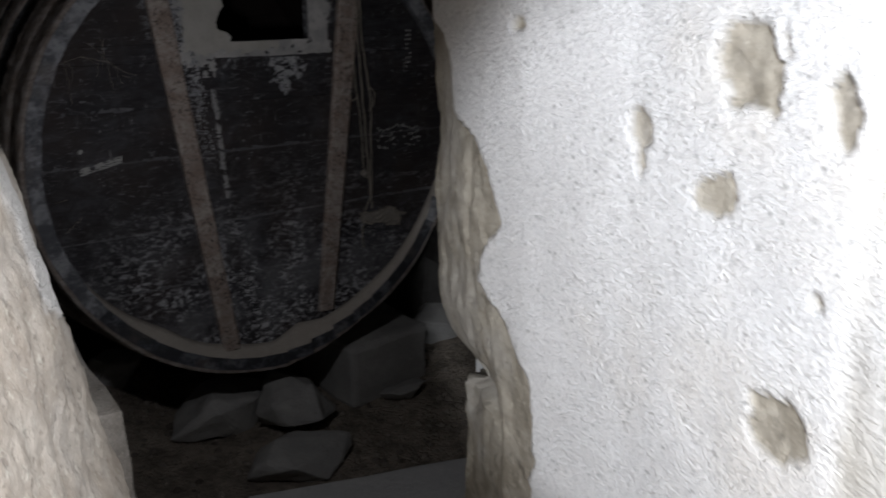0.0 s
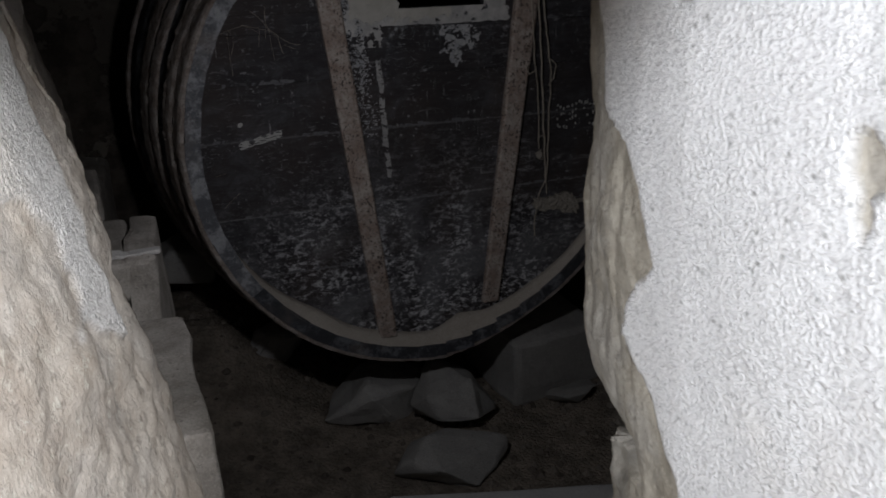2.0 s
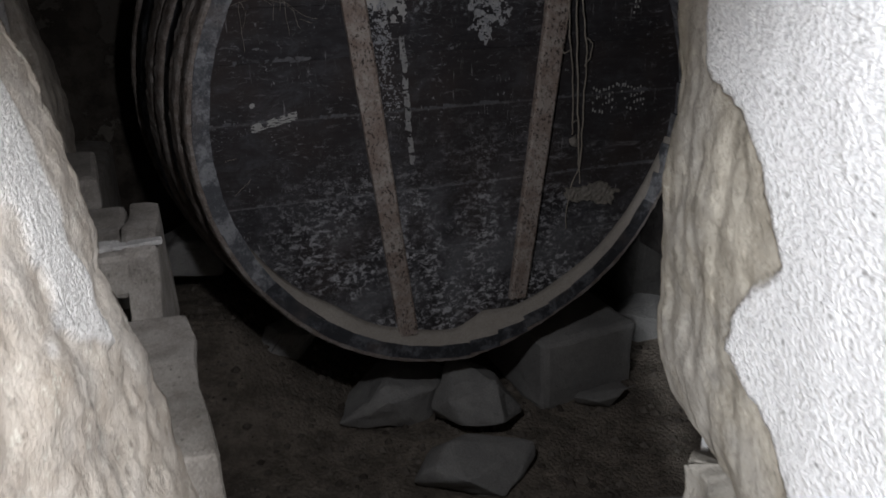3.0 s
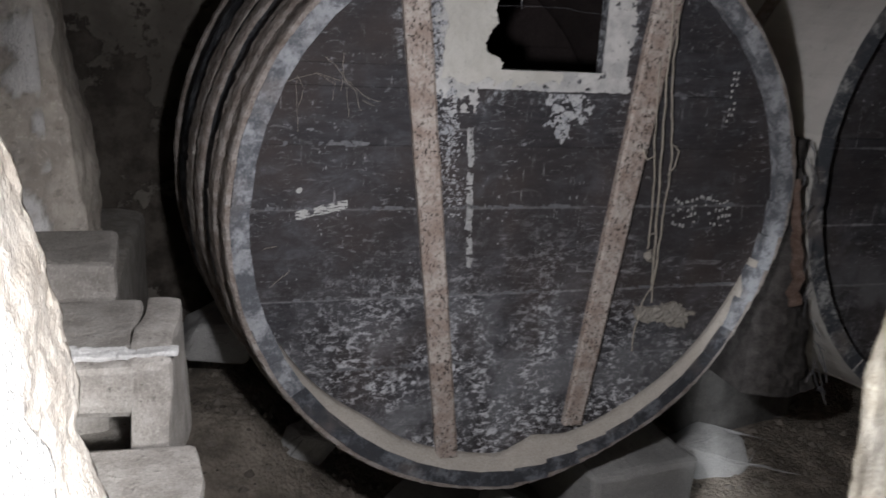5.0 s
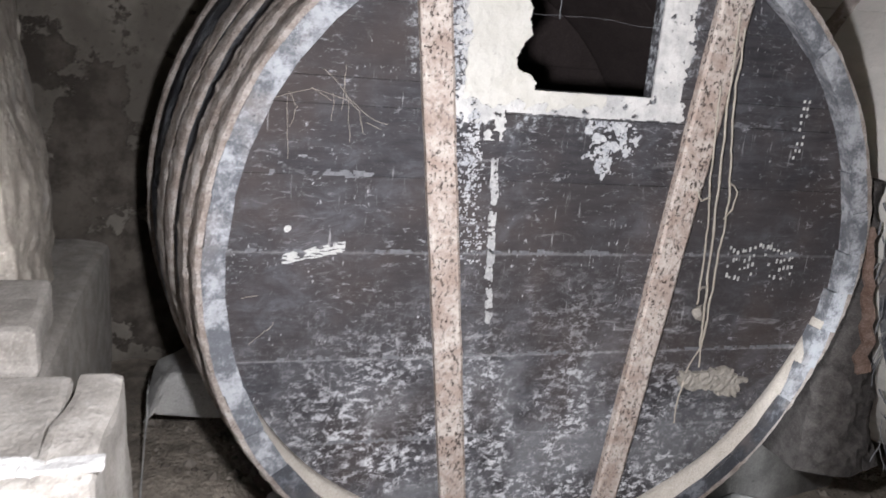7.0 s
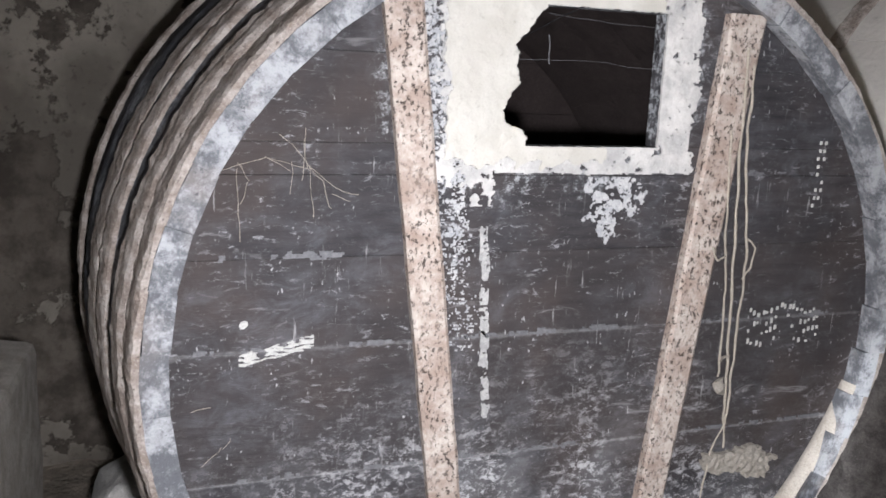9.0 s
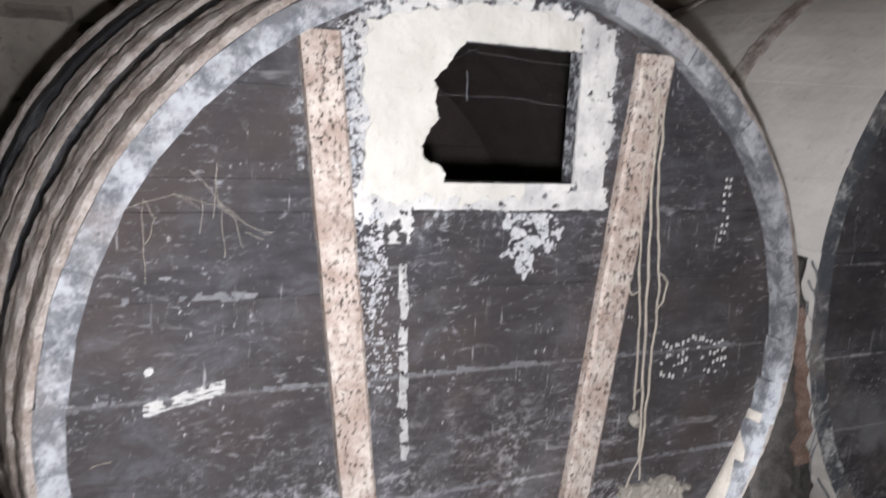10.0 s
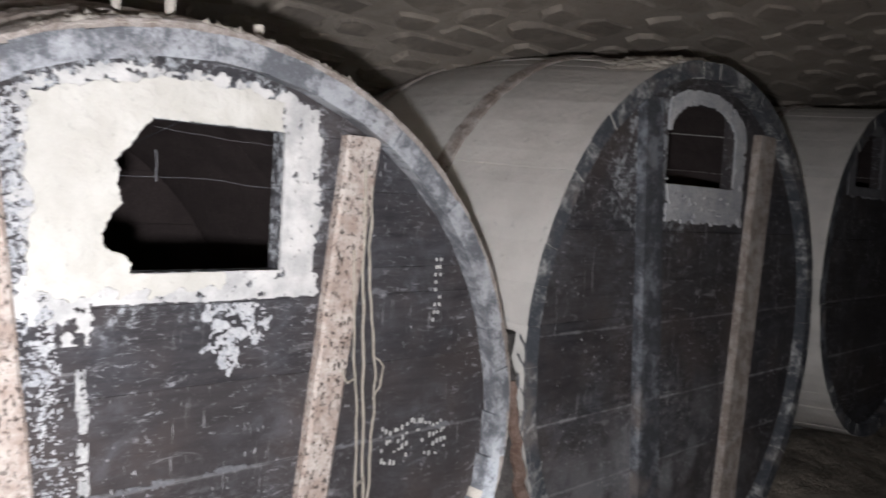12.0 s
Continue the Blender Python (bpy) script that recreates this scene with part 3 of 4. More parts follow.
def hoop_bm(r0, r1, length, y0, y1, thick, seed, wear=False):
    """A flat iron band round the cask between two depths, slightly uneven."""
    bm = bmesh.new()
    m = 480
    rings = []
    for i in range(m):
        a = 2 * math.pi * i / m
        back = worn(math.degrees(a)) * max(0.0, 1 - y0 / 0.6) if wear else 0.0
        row = []
        for y, t in [(y0, 0.0)] + [(y0 + (y1 - y0) * f, thick * k) for f, k in ((0, 0.7), (0.12, 1.0), (0.4, 1.1), (0.7, 1.0), (0.9, 1.05), (1, 0.75))] + [(y1, 0.0)]:
            yy = y + 0.003 * noise.noise(Vector((math.cos(a) * 3, math.sin(a) * 3, seed)))
            r = cask_profile(max(0, min(1, yy / length)), r0, r1) + t + (0.0035 if t else 0.0) * (noise.noise(Vector((math.cos(a) * 34, math.sin(a) * 34, seed + y * 40))) + noise.noise(Vector((math.cos(a) * 88, math.sin(a) * 88, seed + y * 70)))) - back + 0.003 * noise.noise(Vector((math.cos(a) * 9, math.sin(a) * 9, seed + y)))
            row.append(bm.verts.new((r * math.sin(a), yy, r * math.cos(a))))
        rings.append(row)
    for i in range(m):
        a, b = rings[i], rings[(i + 1) % m]
        n = len(a)
        for j in range(n):
            bm.faces.new((a[j], a[(j + 1) % n], b[(j + 1) % n], b[j]))
    return bm


def head_boards(parent, cx, cz, r, y, thick, seams, hatch, material, name="head_board"):
    """Level boards across the head, cut round the hatch (x0, x1, z0, z1)."""
    for z0, z1 in zip(seams, seams[1:]):
        cuts = [z0, z1]
        if hatch and z1 > hatch[2] and z0 < hatch[3]:
            cuts = sorted({z0, z1, max(z0, min(z1, hatch[2])), max(z0, min(z1, hatch[3]))})
        for a, b in zip(cuts, cuts[1:]):
            if b - a < 0.003:
                continue
            inside = hatch and (a + b) / 2 > hatch[2] and (a + b) / 2 < hatch[3]
            for lo, hi in ([(-9, hatch[0]), (hatch[1], 9)] if inside else [(-9, 9)]):
                g = 0.0006
                pts_l, pts_r = [], []
                for i in range(9):
                    z = a + g + (b - a - 2 * g) * i / 8
                    w = math.sqrt(max(0.0, r * r - (z - cz) ** 2))
                    l, rr = max(lo, cx - w), min(hi, cx + w)
                    if rr - l > 0.002:
                        pts_l.append((l, z))
                        pts_r.append((rr, z))
                if len(pts_l) < 2:
                    continue
                dy = random.uniform(-0.0012, 0.0012)
                part(name, outline_plate(pts_l + pts_r[::-1], y + dy, y + thick), material, parent)


def cask(name, label, cx, cz, y0, r0, r1, rim, length, n, seams, hatch, body, head, hoops, ends, recess=0.055, low_ends=None):
    root = tagged(new(name), label, "cask", "casks in a row")
    root.location = (cx, y0, cz)
    data = stave_mesh("stave", n, r0, r1, length, recess, r0 - rim)
    data.materials.append(body)
    data.materials.append(ends)
    data.materials.append(WINE_WOOD)
    wear = low_ends is not None
    low = data
    # staves along the bottom get their own, darker end material
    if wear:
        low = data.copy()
        low.materials[1] = low_ends
    vary = random.Random(n)
    for i in range(n):
        a = 360 * (i + 0.5) / n
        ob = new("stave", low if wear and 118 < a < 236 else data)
        ob.parent = root
        radial = 1 + vary.uniform(-0.0025, 0.0025) - (worn(a) if wear else 0.0)
        ob.matrix_basis = pose(0, vary.uniform(-0.003, 0.003), 0, 0, a, 0) @ Matrix.Diagonal((radial, 1, radial, 1))
    for k, (a, b, t) in enumerate(hoops):
        part("hoop", hoop_bm(r0, r1, length, a, b, t, k * 3.1 + cx, wear), HOOP_IRON, root, False, "rusty iron hoop under pale dust")
    h = tuple(v - c for v, c in zip(hatch, (cx, cx, cz, cz))) if hatch else None
    head_boards(root, 0, 0, rim + 0.02, recess, 0.05, [s - cz for s in seams], h, head)
    step = 2 * rim / 9
    head_boards(root, 0, 0, rim, length - 0.12, 0.05, [-rim + step * i for i in range(10)], None, WINE_WOOD, "back_board")
    return root


C1 = (0.24, 1.41)
near_cask = cask("near_cask", "huge blackened oak cask with limed square hatch and rusty straps", C1[0], C1[1], -0.055, 1.0, 1.175, 0.945, 1.7, 46,
                 [0.44, 0.66, 0.89, 1.145, 1.452, 1.66, 1.842, 2.105, 2.37], (0.03, 0.449, 1.912, 2.230), RIM_MID, HEAD_WOOD,
                 [(0.004, 0.100, 0.022), (0.116, 0.215, 0.030), (0.375, 0.44, 0.016), (0.50, 0.60, 0.010), (0.95, 1.03, 0.020), (1.28, 1.36, 0.012), (1.5, 1.58, 0.012)], RIM_WOOD, low_ends=RIM_DARK)
middle_cask = cask("middle_cask", "huge dust-grey oak cask with arched hatch and wooden straps", 2.48, 1.58, 0.0, 1.12, 1.20, 1.055, 1.7, 52,
                   [0.4, 0.75, 1.1, 1.38, 1.7, 2.02, 2.35, 2.66], (2.215, 2.75, 2.20, 2.54), BODY_GREY, HEAD_WOOD_FAR,
                   [(0.52, 0.59, 0.012), (1.2, 1.27, 0.012)], RIM_FLAKED)
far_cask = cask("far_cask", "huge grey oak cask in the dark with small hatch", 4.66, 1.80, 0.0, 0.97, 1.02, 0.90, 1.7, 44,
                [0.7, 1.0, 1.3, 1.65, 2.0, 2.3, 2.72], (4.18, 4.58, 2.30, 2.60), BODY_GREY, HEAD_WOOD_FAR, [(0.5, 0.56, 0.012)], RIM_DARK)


def bar_on_head(parent, name, a, b, wa, wb, y0, y1, material, label=""):
    """A straight bar across a head from a (x, z) to b, with worn edges."""
    bm = bmesh.new()
    rows = []
    for i in range(25):
        f = i / 24
        x, z, w = a[0] + (b[0] - a[0]) * f, a[1] + (b[1] - a[1]) * f, (wa + (wb - wa) * f) / 2
        wl, wr = (w + 0.003 * noise.noise(Vector((z * 9, s, a[0] * 7))) for s in (0.0, 9.0))
        rows.append([bm.verts.new((x + dx, y, z)) for dx, y in ((-wl, y1), (-wl, y0 + 0.006), (-wl + 0.008, y0), (wr - 0.008, y0), (wr, y0 + 0.006), (wr, y1))])
    for p, q in zip(rows, rows[1:]):
        for j in range(6):
            bm.faces.new((p[j], p[(j + 1) % 6], q[(j + 1) % 6], q[j]))
    bm.faces.new(rows[0])
    bm.faces.new(rows[-1][::-1])
    ob = part(name, bm, material, parent, False, label)
    ob.matrix_parent_inverse = parent.matrix_basis.inverted()
    return ob


bar_on_head(near_cask, "strap", (-0.015, 0.535), (-0.216, 2.222), 0.078, 0.088, -0.03, 0.0, STRAP, "rusty iron strap speckled with dust")
bar_on_head(near_cask, "strap", (0.47, 0.62), (0.665, 2.24), 0.075, 0.105, -0.03, 0.0, STRAP, "dusty iron strap")
bar_on_head(middle_cask, "strap", (2.22, 0.70), (2.05, 2.52), 0.17, 0.13, 0.02, 0.055, RIM_DARK, "dark wooden strap")
bar_on_head(middle_cask, "strap", (2.86, 0.70), (3.015, 2.46), 0.17, 0.17, 0.02, 0.055, HOOP_IRON, "brown wooden strap")

# ---- stones under the casks and the broken wall at the side ----
def loose_stone(x, y, z, size, seed, turn, label, tilt=0):
    ob = link_mesh("stone", boulder(size, seed), STONE)
    ob.matrix_basis = pose(x, y, z, tilt, 0, turn)
    return tagged(ob, label, "stone", "stones under the casks")


loose_stone(-0.02, 0.24, -0.02, (0.70, 0.46, 0.34), 3, 20, "flat grey stone lying under the cask")
loose_stone(0.33, 0.12, -0.02, (0.62, 0.56, 0.36), 8, 70, "rounded grey stone lying under the cask")
loose_stone(0.17, -0.32, -0.02, (0.64, 0.42, 0.24), 12, -15, "broken grey slab on the floor")
wedge = link_mesh("stone", rough_block((0.50, 0.56, 0.37), 15.0, 3, 0.03, 0.02), STONE)
wedge.matrix_basis = pose(0.85, 0.34, -0.02, 0, 0, 6)
tagged(wedge, "square grey stone wedged beside the cask", "stone", "stones under the casks")
loose_stone(0.92, -0.02, 0.0, (0.42, 0.2, 0.10), 21, 10, "small flat stone on the earth floor")
loose_stone(-0.42, 0.62, 0.12, (0.42, 0.32, 0.30), 27, 40, "pale chipped stone wedged under the cask")
loose_stone(-0.78, 1.0, 0.30, (0.5, 0.5, 0.34), 31, 10, "brown stone in the rubble heap")
loose_stone(1.40, 0.42, 0.0, (0.52, 0.46, 0.34), 35, 0, "rounded stone between two casks")
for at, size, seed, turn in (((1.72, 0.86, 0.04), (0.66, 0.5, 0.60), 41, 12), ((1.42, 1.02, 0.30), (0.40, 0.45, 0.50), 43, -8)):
    prop = link_mesh("stone", rough_block(size, seed, 3, 0.05, 0.03), SHADED_STONE)
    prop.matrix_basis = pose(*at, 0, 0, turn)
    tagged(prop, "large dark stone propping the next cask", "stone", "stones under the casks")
loose_stone(1.75, -0.25, 0.05, (0.5, 0.34, 0.16), 45, 60, "flat stone on the earth floor")
loose_stone(3.50, 0.75, 0.05, (0.62, 0.45, 0.5), 51, 10, "grey stone propping the casks")
loose_stone(4.25, 0.62, 0.30, (0.6, 0.5, 0.55), 57, 30, "grey stone propping the far cask")
loose_stone(5.1, 0.62, 0.30, (0.6, 0.5, 0.55), 58, 80, "grey stone propping the far cask")
loose_stone(3.0, 0.45, 0.0, (0.6, 0.6, 0.62), 59, 50, "large dark stone propping the next cask")
slab = link_mesh("stone", rough_block((0.62, 0.34, 0.10), 61.0, 3, 0.02, 0.012), STONE)
slab.matrix_basis = pose(3.85, -0.20, 0.38, 0, -8, 12)
tagged(slab, "pale flat slab on the floor", "stone", "stones under the casks")
ob = link_mesh("floor_slab", rough_block((1.25, 1.05, 0.13), 3.3, 4, 0.012, 0.008), OUTER)
ob.matrix_basis = pose(0.26, -1.25, 0.0, 0, 0, -17)
tagged(ob, "pale concrete slab lying on the earth floor", "slab")

# the broken side wall: courses step back from the opening
def wall_stone(size, at, seed, turn, label, material=BLOCK, bevel=0.016, amount=0.014):
    ob = link_mesh("wall_block", rough_block(size, seed, 4, bevel, amount, 6.0), material)
    ob.matrix_basis = pose(*at, 0, 0, turn)
    return tagged(ob, label, "block", "blocks of the broken wall")


wall_stone((0.72, 0.60, 0.268), (-1.20, -1.36, 0.985), 2, 2, "pale limestone block with worn top on the broken wall")
wall_stone((0.67, 0.36, 0.112), (-1.30, -0.81, 1.291), 5, 1, "limestone block with a dark gap under it")
wall_stone((0.085, 0.37, 0.31), (-0.932, -0.815, 1.093), 14, -3, "cracked corner piece of limestone")
wall_stone((0.56, 0.22, 0.105), (-1.32, -0.50, 1.395), 9, 0, "small limestone block bedded on the wall")
mortar = random.Random(3)
for i in range(7):
    ob = link_mesh("mortar_lump", rough_block((0.11, 0.03 + 0.03 * mortar.random(), 0.011), 19 + i, 3, 0.004, 0.007, 22), MORTAR)
    ob.matrix_basis = pose(-1.50 + i * 0.093, -0.955 + mortar.uniform(-0.014, 0.014), 1.396, 4, 0, mortar.uniform(-6, 6))
    tagged(ob, "white mortar smeared along the edge of a block", "mortar", "mortar on the broken wall")
ob = link_mesh("side_wall", rough_block((0.6, 1.5, 1.27), 6, 6, 0.03, 0.015), BLOCK)
ob.location = (-1.37, 0.1, 0.0)
tagged(ob, "base of the broken side wall", "wall", kind="structure")
ob = link_mesh("side_wall_pier", rough_block((0.60, 0.11, 1.295), 8, 6, 0.02, 0.012), BLOCK)
ob.location = (-1.35, -0.665, 0.0)
tagged(ob, "base of the broken side wall", "wall", kind="structure")
ob = link_mesh("side_wall_ledge", rough_block((0.70, 0.42, 1.10), 11, 6, 0.02, 0.012), BLOCK)
ob.location = (-1.245, -0.86, 0.0)
tagged(ob, "base of the broken side wall", "wall", kind="structure")
ob = link_mesh("side_wall_foot", rough_block((0.72, 0.62, 0.985), 7, 6, 0.03, 0.02), BLOCK)
ob.location = (-1.25, -1.40, 0.0)
tagged(ob, "base of the broken side wall", "wall", kind="structure")


def bare_side(p, z):
    q = (p.x, p.y, z)
    if p.x > -1.19 or p.y > -0.15:
        return 1.0
    return soft(n3(q, 5.0, 21) + 0.4 * n3(q, 17.0, 22), -0.02, 0.04)


def relief_side(q, b):
    back = -0.16 * max(0.0, q.z - 1.5)
    return back + 0.02 * (1 - b) + 0.022 * n3(q, 4.0, 27) + 0.014 * n3(q, 12.0, 27) + 0.005 * n3(q, 40.0, 27)


side_end = tagged(new("side_wall_end"), "plastered stub of a rubble wall standing on the broken courses", "wall", kind="structure")
jamb_surface("plastered_face", [(-2.2, -0.42), (-1.22, -0.36), (-1.12, -0.30), (-1.14, 0.1), (-1.24, 0.75), (-1.6, 0.9)], 1.15, 3.3, bare_side, lambda q, b: -relief_side(q, b), JAMB_SIDE, side_end, 0.012)
part("core", box_bm(-2.2, -1.55, -0.2, 0.7, 0.0, 3.3), BLOCK, side_end)


# ---- lime, marks and strings on the near cask ----
def flake_sheet(name, parent, x0, x1, z0, z1, step, y, thick, mask, material, label="", rough=0.0):
    """A thin coat on a head, wherever mask(x, z) is positive, with a ragged edge."""
    nx, nz = round((x1 - x0) / step), round((z1 - z0) / step)
    bm = bmesh.new()
    made = {}

    def corner(i, j):
        if (i, j) not in made:
            x, z = x0 + i * step, z0 + j * step
            d = wobble((x, 0, z), 70.0, step * 0.45, 2.0)
            made[i, j] = bm.verts.new((x + d.x, y - rough * abs(noise.noise(Vector((x * 40, 0, z * 40)))), z + d.z))
        return made[i, j]

    for i in range(nx):
        for j in range(nz):
            if mask(x0 + (i + 0.5) * step, z0 + (j + 0.5) * step) > 0:
                bm.faces.new((corner(i, j), corner(i + 1, j), corner(i + 1, j + 1), corner(i, j + 1)))
    rim = [e for e in bm.edges if len(e.link_faces) == 1]
    for e in rim:
        a, b = e.verts
        c, d = (bm.verts.new((v.co.x, y + thick, v.co.z)) for v in (b, a))
        bm.faces.new((a, b, c, d))
    ob = part(name, bm, material, parent, False, label)
    ob.matrix_parent_inverse = parent.matrix_basis.inverted()
    return ob


def nz2(x, z, s, seed=0.0):
    return noise.noise(Vector((x * s, seed, z * s)))


def between(v, a, b):
    return min(v - a, b - v)


def torn(z):
    """The torn edge of the cream coat beside the hatch."""
    base = 0.062 + 0.065 * soft(z, 2.14, 2.235) + 0.03 * soft(z, 1.97, 1.925) - 0.028 * soft(z, 2.06, 1.985) * soft(z, 1.94, 1.97)
    return base + 0.012 * nz2(0, z, 26) + 0.008 * nz2(3, z, 70)


def cream_mask(x, z):
    e = 0.012 * nz2(x, z, 16, 1) + 0.008 * nz2(x, z, 45, 2)
    d = math.hypot(x - C1[0], z - C1[1])
    left = min(x + 0.105 + 1.5 * e, torn(z) - x if 1.911 < z < 2.232 else 0.30 - x + 2 * e, between(z, 1.872 + 2 * e, 2.33))
    top = min(between(x, 0.02, 0.43 + 2 * e), between(z, 2.231, 2.345 + e))
    return min(max(left, top), 0.905 + e - d)


def lime_mask(x, z):
    e = 0.022 * nz2(x, z, 9, 4) + 0.014 * nz2(x, z, 28, 5) + 0.012 * nz2(x, z, 80, 6)
    d = math.hypot(x - C1[0], z - C1[1])
    if cream_mask(x, z) > 0 or (0.03 < x < 0.449 and 1.912 < z < 2.23):
        return -1
    body = min(x + 0.125 + 2 * e, 0.545 - x + 1.2 * e, z - 1.846 + (0.2 * e if x > 0.02 else 1.6 * e), 0.93 + e - d)
    drip = min(0.018 - abs(x + 0.005) + 1.3 * e, between(z, 1.77, 1.86)) 
    holes = nz2(x, z, 34, 8) + 0.6 * nz2(x, z, 80, 9)
    limit = 0.50 if between(z, 1.846, 1.912) > 0 or x > 0.449 else 0.16
    return min(max(body, drip), limit - holes)


flake_sheet("cream_coat", near_cask, -0.14, 0.45, 1.85, 2.36, 0.003, -0.007, 0.010, cream_mask, CREAM, "cream plaster coat torn at the hatch", 0.002)
flake_sheet("lime_coat", near_cask, -0.20, 0.58, 1.74, 2.36, 0.003, -0.0045, 0.008, lime_mask, LIME_GREY, "flaking bluish-white lime coat", 0.002)
flake_sheet("lime_patch", near_cask, 0.20, 0.46, 1.66, 1.84, 0.0028, -0.0035, 0.007,
            lambda x, z: min(0.24 - math.hypot((x - 0.335) / 0.26, (z - 1.775) / 0.30) + 0.25 * nz2(x, z, 20, 11) + 0.2 * nz2(x, z, 60, 12), 0.16 - nz2(x, z, 45, 14) - 0.8 * nz2(x, z, 130, 15)), LIME_BLUE, "flaking lime patch")
flake_sheet("paint_run", near_cask, -0.05, 0.07, 1.23, 1.73, 0.0025, -0.0035, 0.007,
            lambda x, z: min(0.0105 + 0.005 * nz2(x, z, 30, 3) - abs(x - 0.001 - 0.052 * (1.72 - z) + 0.004 * nz2(0, z, 9)), between(z, 1.245, 1.722), 0.26 - nz2(x, z, 40, 4) - 0.8 * nz2(x, z, 120, 5)), LIME, "white vertical run of paint")
flake_sheet("chalk_smear", near_cask, -0.58, -0.37, 1.41, 1.49, 0.002, -0.0035, 0.006,
            lambda x, z: min(0.014 - abs(z - (1.433 + 0.235 * (x + 0.559))) + 0.008 * nz2(x, z, 25, 6), between(x, -0.56, -0.395), 0.06 - nz2(x * 0.35, z * 1.6, 120, 7)), CHALK, "white chalk smear")

def strap_edge(z):
    return -0.216 + (2.222 - z) * 0.119 + 0.044


def mottled(x, z):
    """Flaking lime between the strap and the cream coat, thinning downwards."""
    if x < strap_edge(z) or cream_mask(x, z) > 0 or lime_mask(x, z) > 0 or math.hypot(x - C1[0], z - C1[1]) > 0.93:
        return -1
    n = 0.4 * nz2(x, z, 22, 41) + 0.8 * nz2(x, z, 80, 42) + 0.9 * nz2(x, z, 190, 43)
    far = 0.12 * soft(z, 1.85, 1.5) + 0.6 * soft(x, strap_edge(z) + 0.06, strap_edge(z) + 0.13)
    return n - 0.10 - 2.2 * far


flake_sheet("flaked_lime", near_cask, -0.20, 0.12, 1.42, 2.34, 0.003, -0.0035, 0.006, mottled, LIME_BLUE, "bluish flakes of lime beside the strap")["kind"] = "stuff"
for k, (z, x0, x1) in enumerate(((1.145, -0.62, 0.42), (1.145, 0.60, 1.12), (1.452, -0.66, 0.40), (1.452, 0.62, 1.15), (0.89, -0.5, 0.9), (1.66, -0.6, -0.2), (2.105, -0.45, -0.25), (1.842, 0.55, 0.95))):
    flake_sheet("seam_dust", near_cask, x0, x1, z - 0.03, z + 0.035, 0.005, -0.0035, 0.006,
                lambda x, zz: min(0.003 + 0.011 * nz2(x, zz, 14, 50 + k) - abs(zz - z - 0.005), 0.16 - nz2(x, zz, 55, 60 + k) - 0.3 * nz2(x, zz, 130, 61)), SEAM_DUST, "grey dust along a seam")["kind"] = "stuff"

dots = random.Random(11)
for row in range(4):
    for col in range(17):
        if dots.random() < 0.68:
            x, z = 0.79 + col * 0.0145 + dots.uniform(-0.003, 0.003), 1.475 - row * 0.028 - 0.01 * math.sin(col * 0.6) + dots.uniform(-0.004, 0.004)
            w, h = dots.uniform(0.0018, 0.0035), dots.uniform(0.003, 0.008)
            ob = part("chalk_dot", outline_plate([(x - w, z - h), (x + w, z - h * 0.6), (x + w * 0.8, z + h), (x - w, z + h * 0.8)], -0.0045, 0.002), CHALK, near_cask)
            ob.matrix_parent_inverse = near_cask.matrix_basis.inverted()
for col in range(2):
    for row in range(9):
        x, z = 0.955 + col * 0.016 + dots.uniform(-0.003, 0.003), 1.93 - row * 0.021
        if dots.random() < 0.75 and x < 1.1:
            ob = part("chalk_dot", outline_plate([(x - 0.0025, z - 0.005), (x + 0.0025, z - 0.004), (x + 0.002, z + 0.005), (x - 0.002, z + 0.004)], -0.0045, 0.002), CHALK, near_cask)
            ob.matrix_parent_inverse = near_cask.matrix_basis.inverted()
dot = flake_sheet("chalk_spot", near_cask, -0.57, -0.53, 1.50, 1.54, 0.002, -0.0045, 0.006, lambda x, z: 0.0085 + 0.002 * nz2(x, z, 120) - math.hypot(x + 0.549, z - 1.516), CHALK)


def strand(name, parent, pts, radius, material, sag=0.004, seed=0, steps=14):
    """A thin string through points, drawn as a wobbling tube."""
    bm = bmesh.new()
    path = []
    for a, b in zip(pts, pts[1:]):
        a, b = Vector(a), Vector(b)
        for i in range(steps):
            p = a.lerp(b, i / steps)
            path.append(p + wobble(p, 14.0, sag, seed) + wobble(p, 45.0, sag * 0.3, seed))
    path.append(Vector(pts[-1]))
    rows = []
    for i, p in enumerate(path):
        d = (path[min(i + 1, len(path) - 1)] - path[max(i - 1, 0)]).normalized()
        u = d.cross(Vector((0.3, 1, 0.2))).normalized()
        w = d.cross(u)
        r = radius * (0.8 + 0.5 * abs(noise.noise(p * 60)))
        rows.append([bm.verts.new(p + (u * math.cos(t) + w * math.sin(t)) * r) for t in (0, 1.26, 2.51, 3.77, 5.03)])
    for a, b in zip(rows, rows[1:]):
        for j in range(5):
            bm.faces.new((a[j], a[(j + 1) % 5], b[(j + 1) % 5], b[j]))
    ob = link_mesh(name, bm, material, parent, True)
    if parent:
        ob.matrix_parent_inverse = parent.matrix_basis.inverted()
    return ob


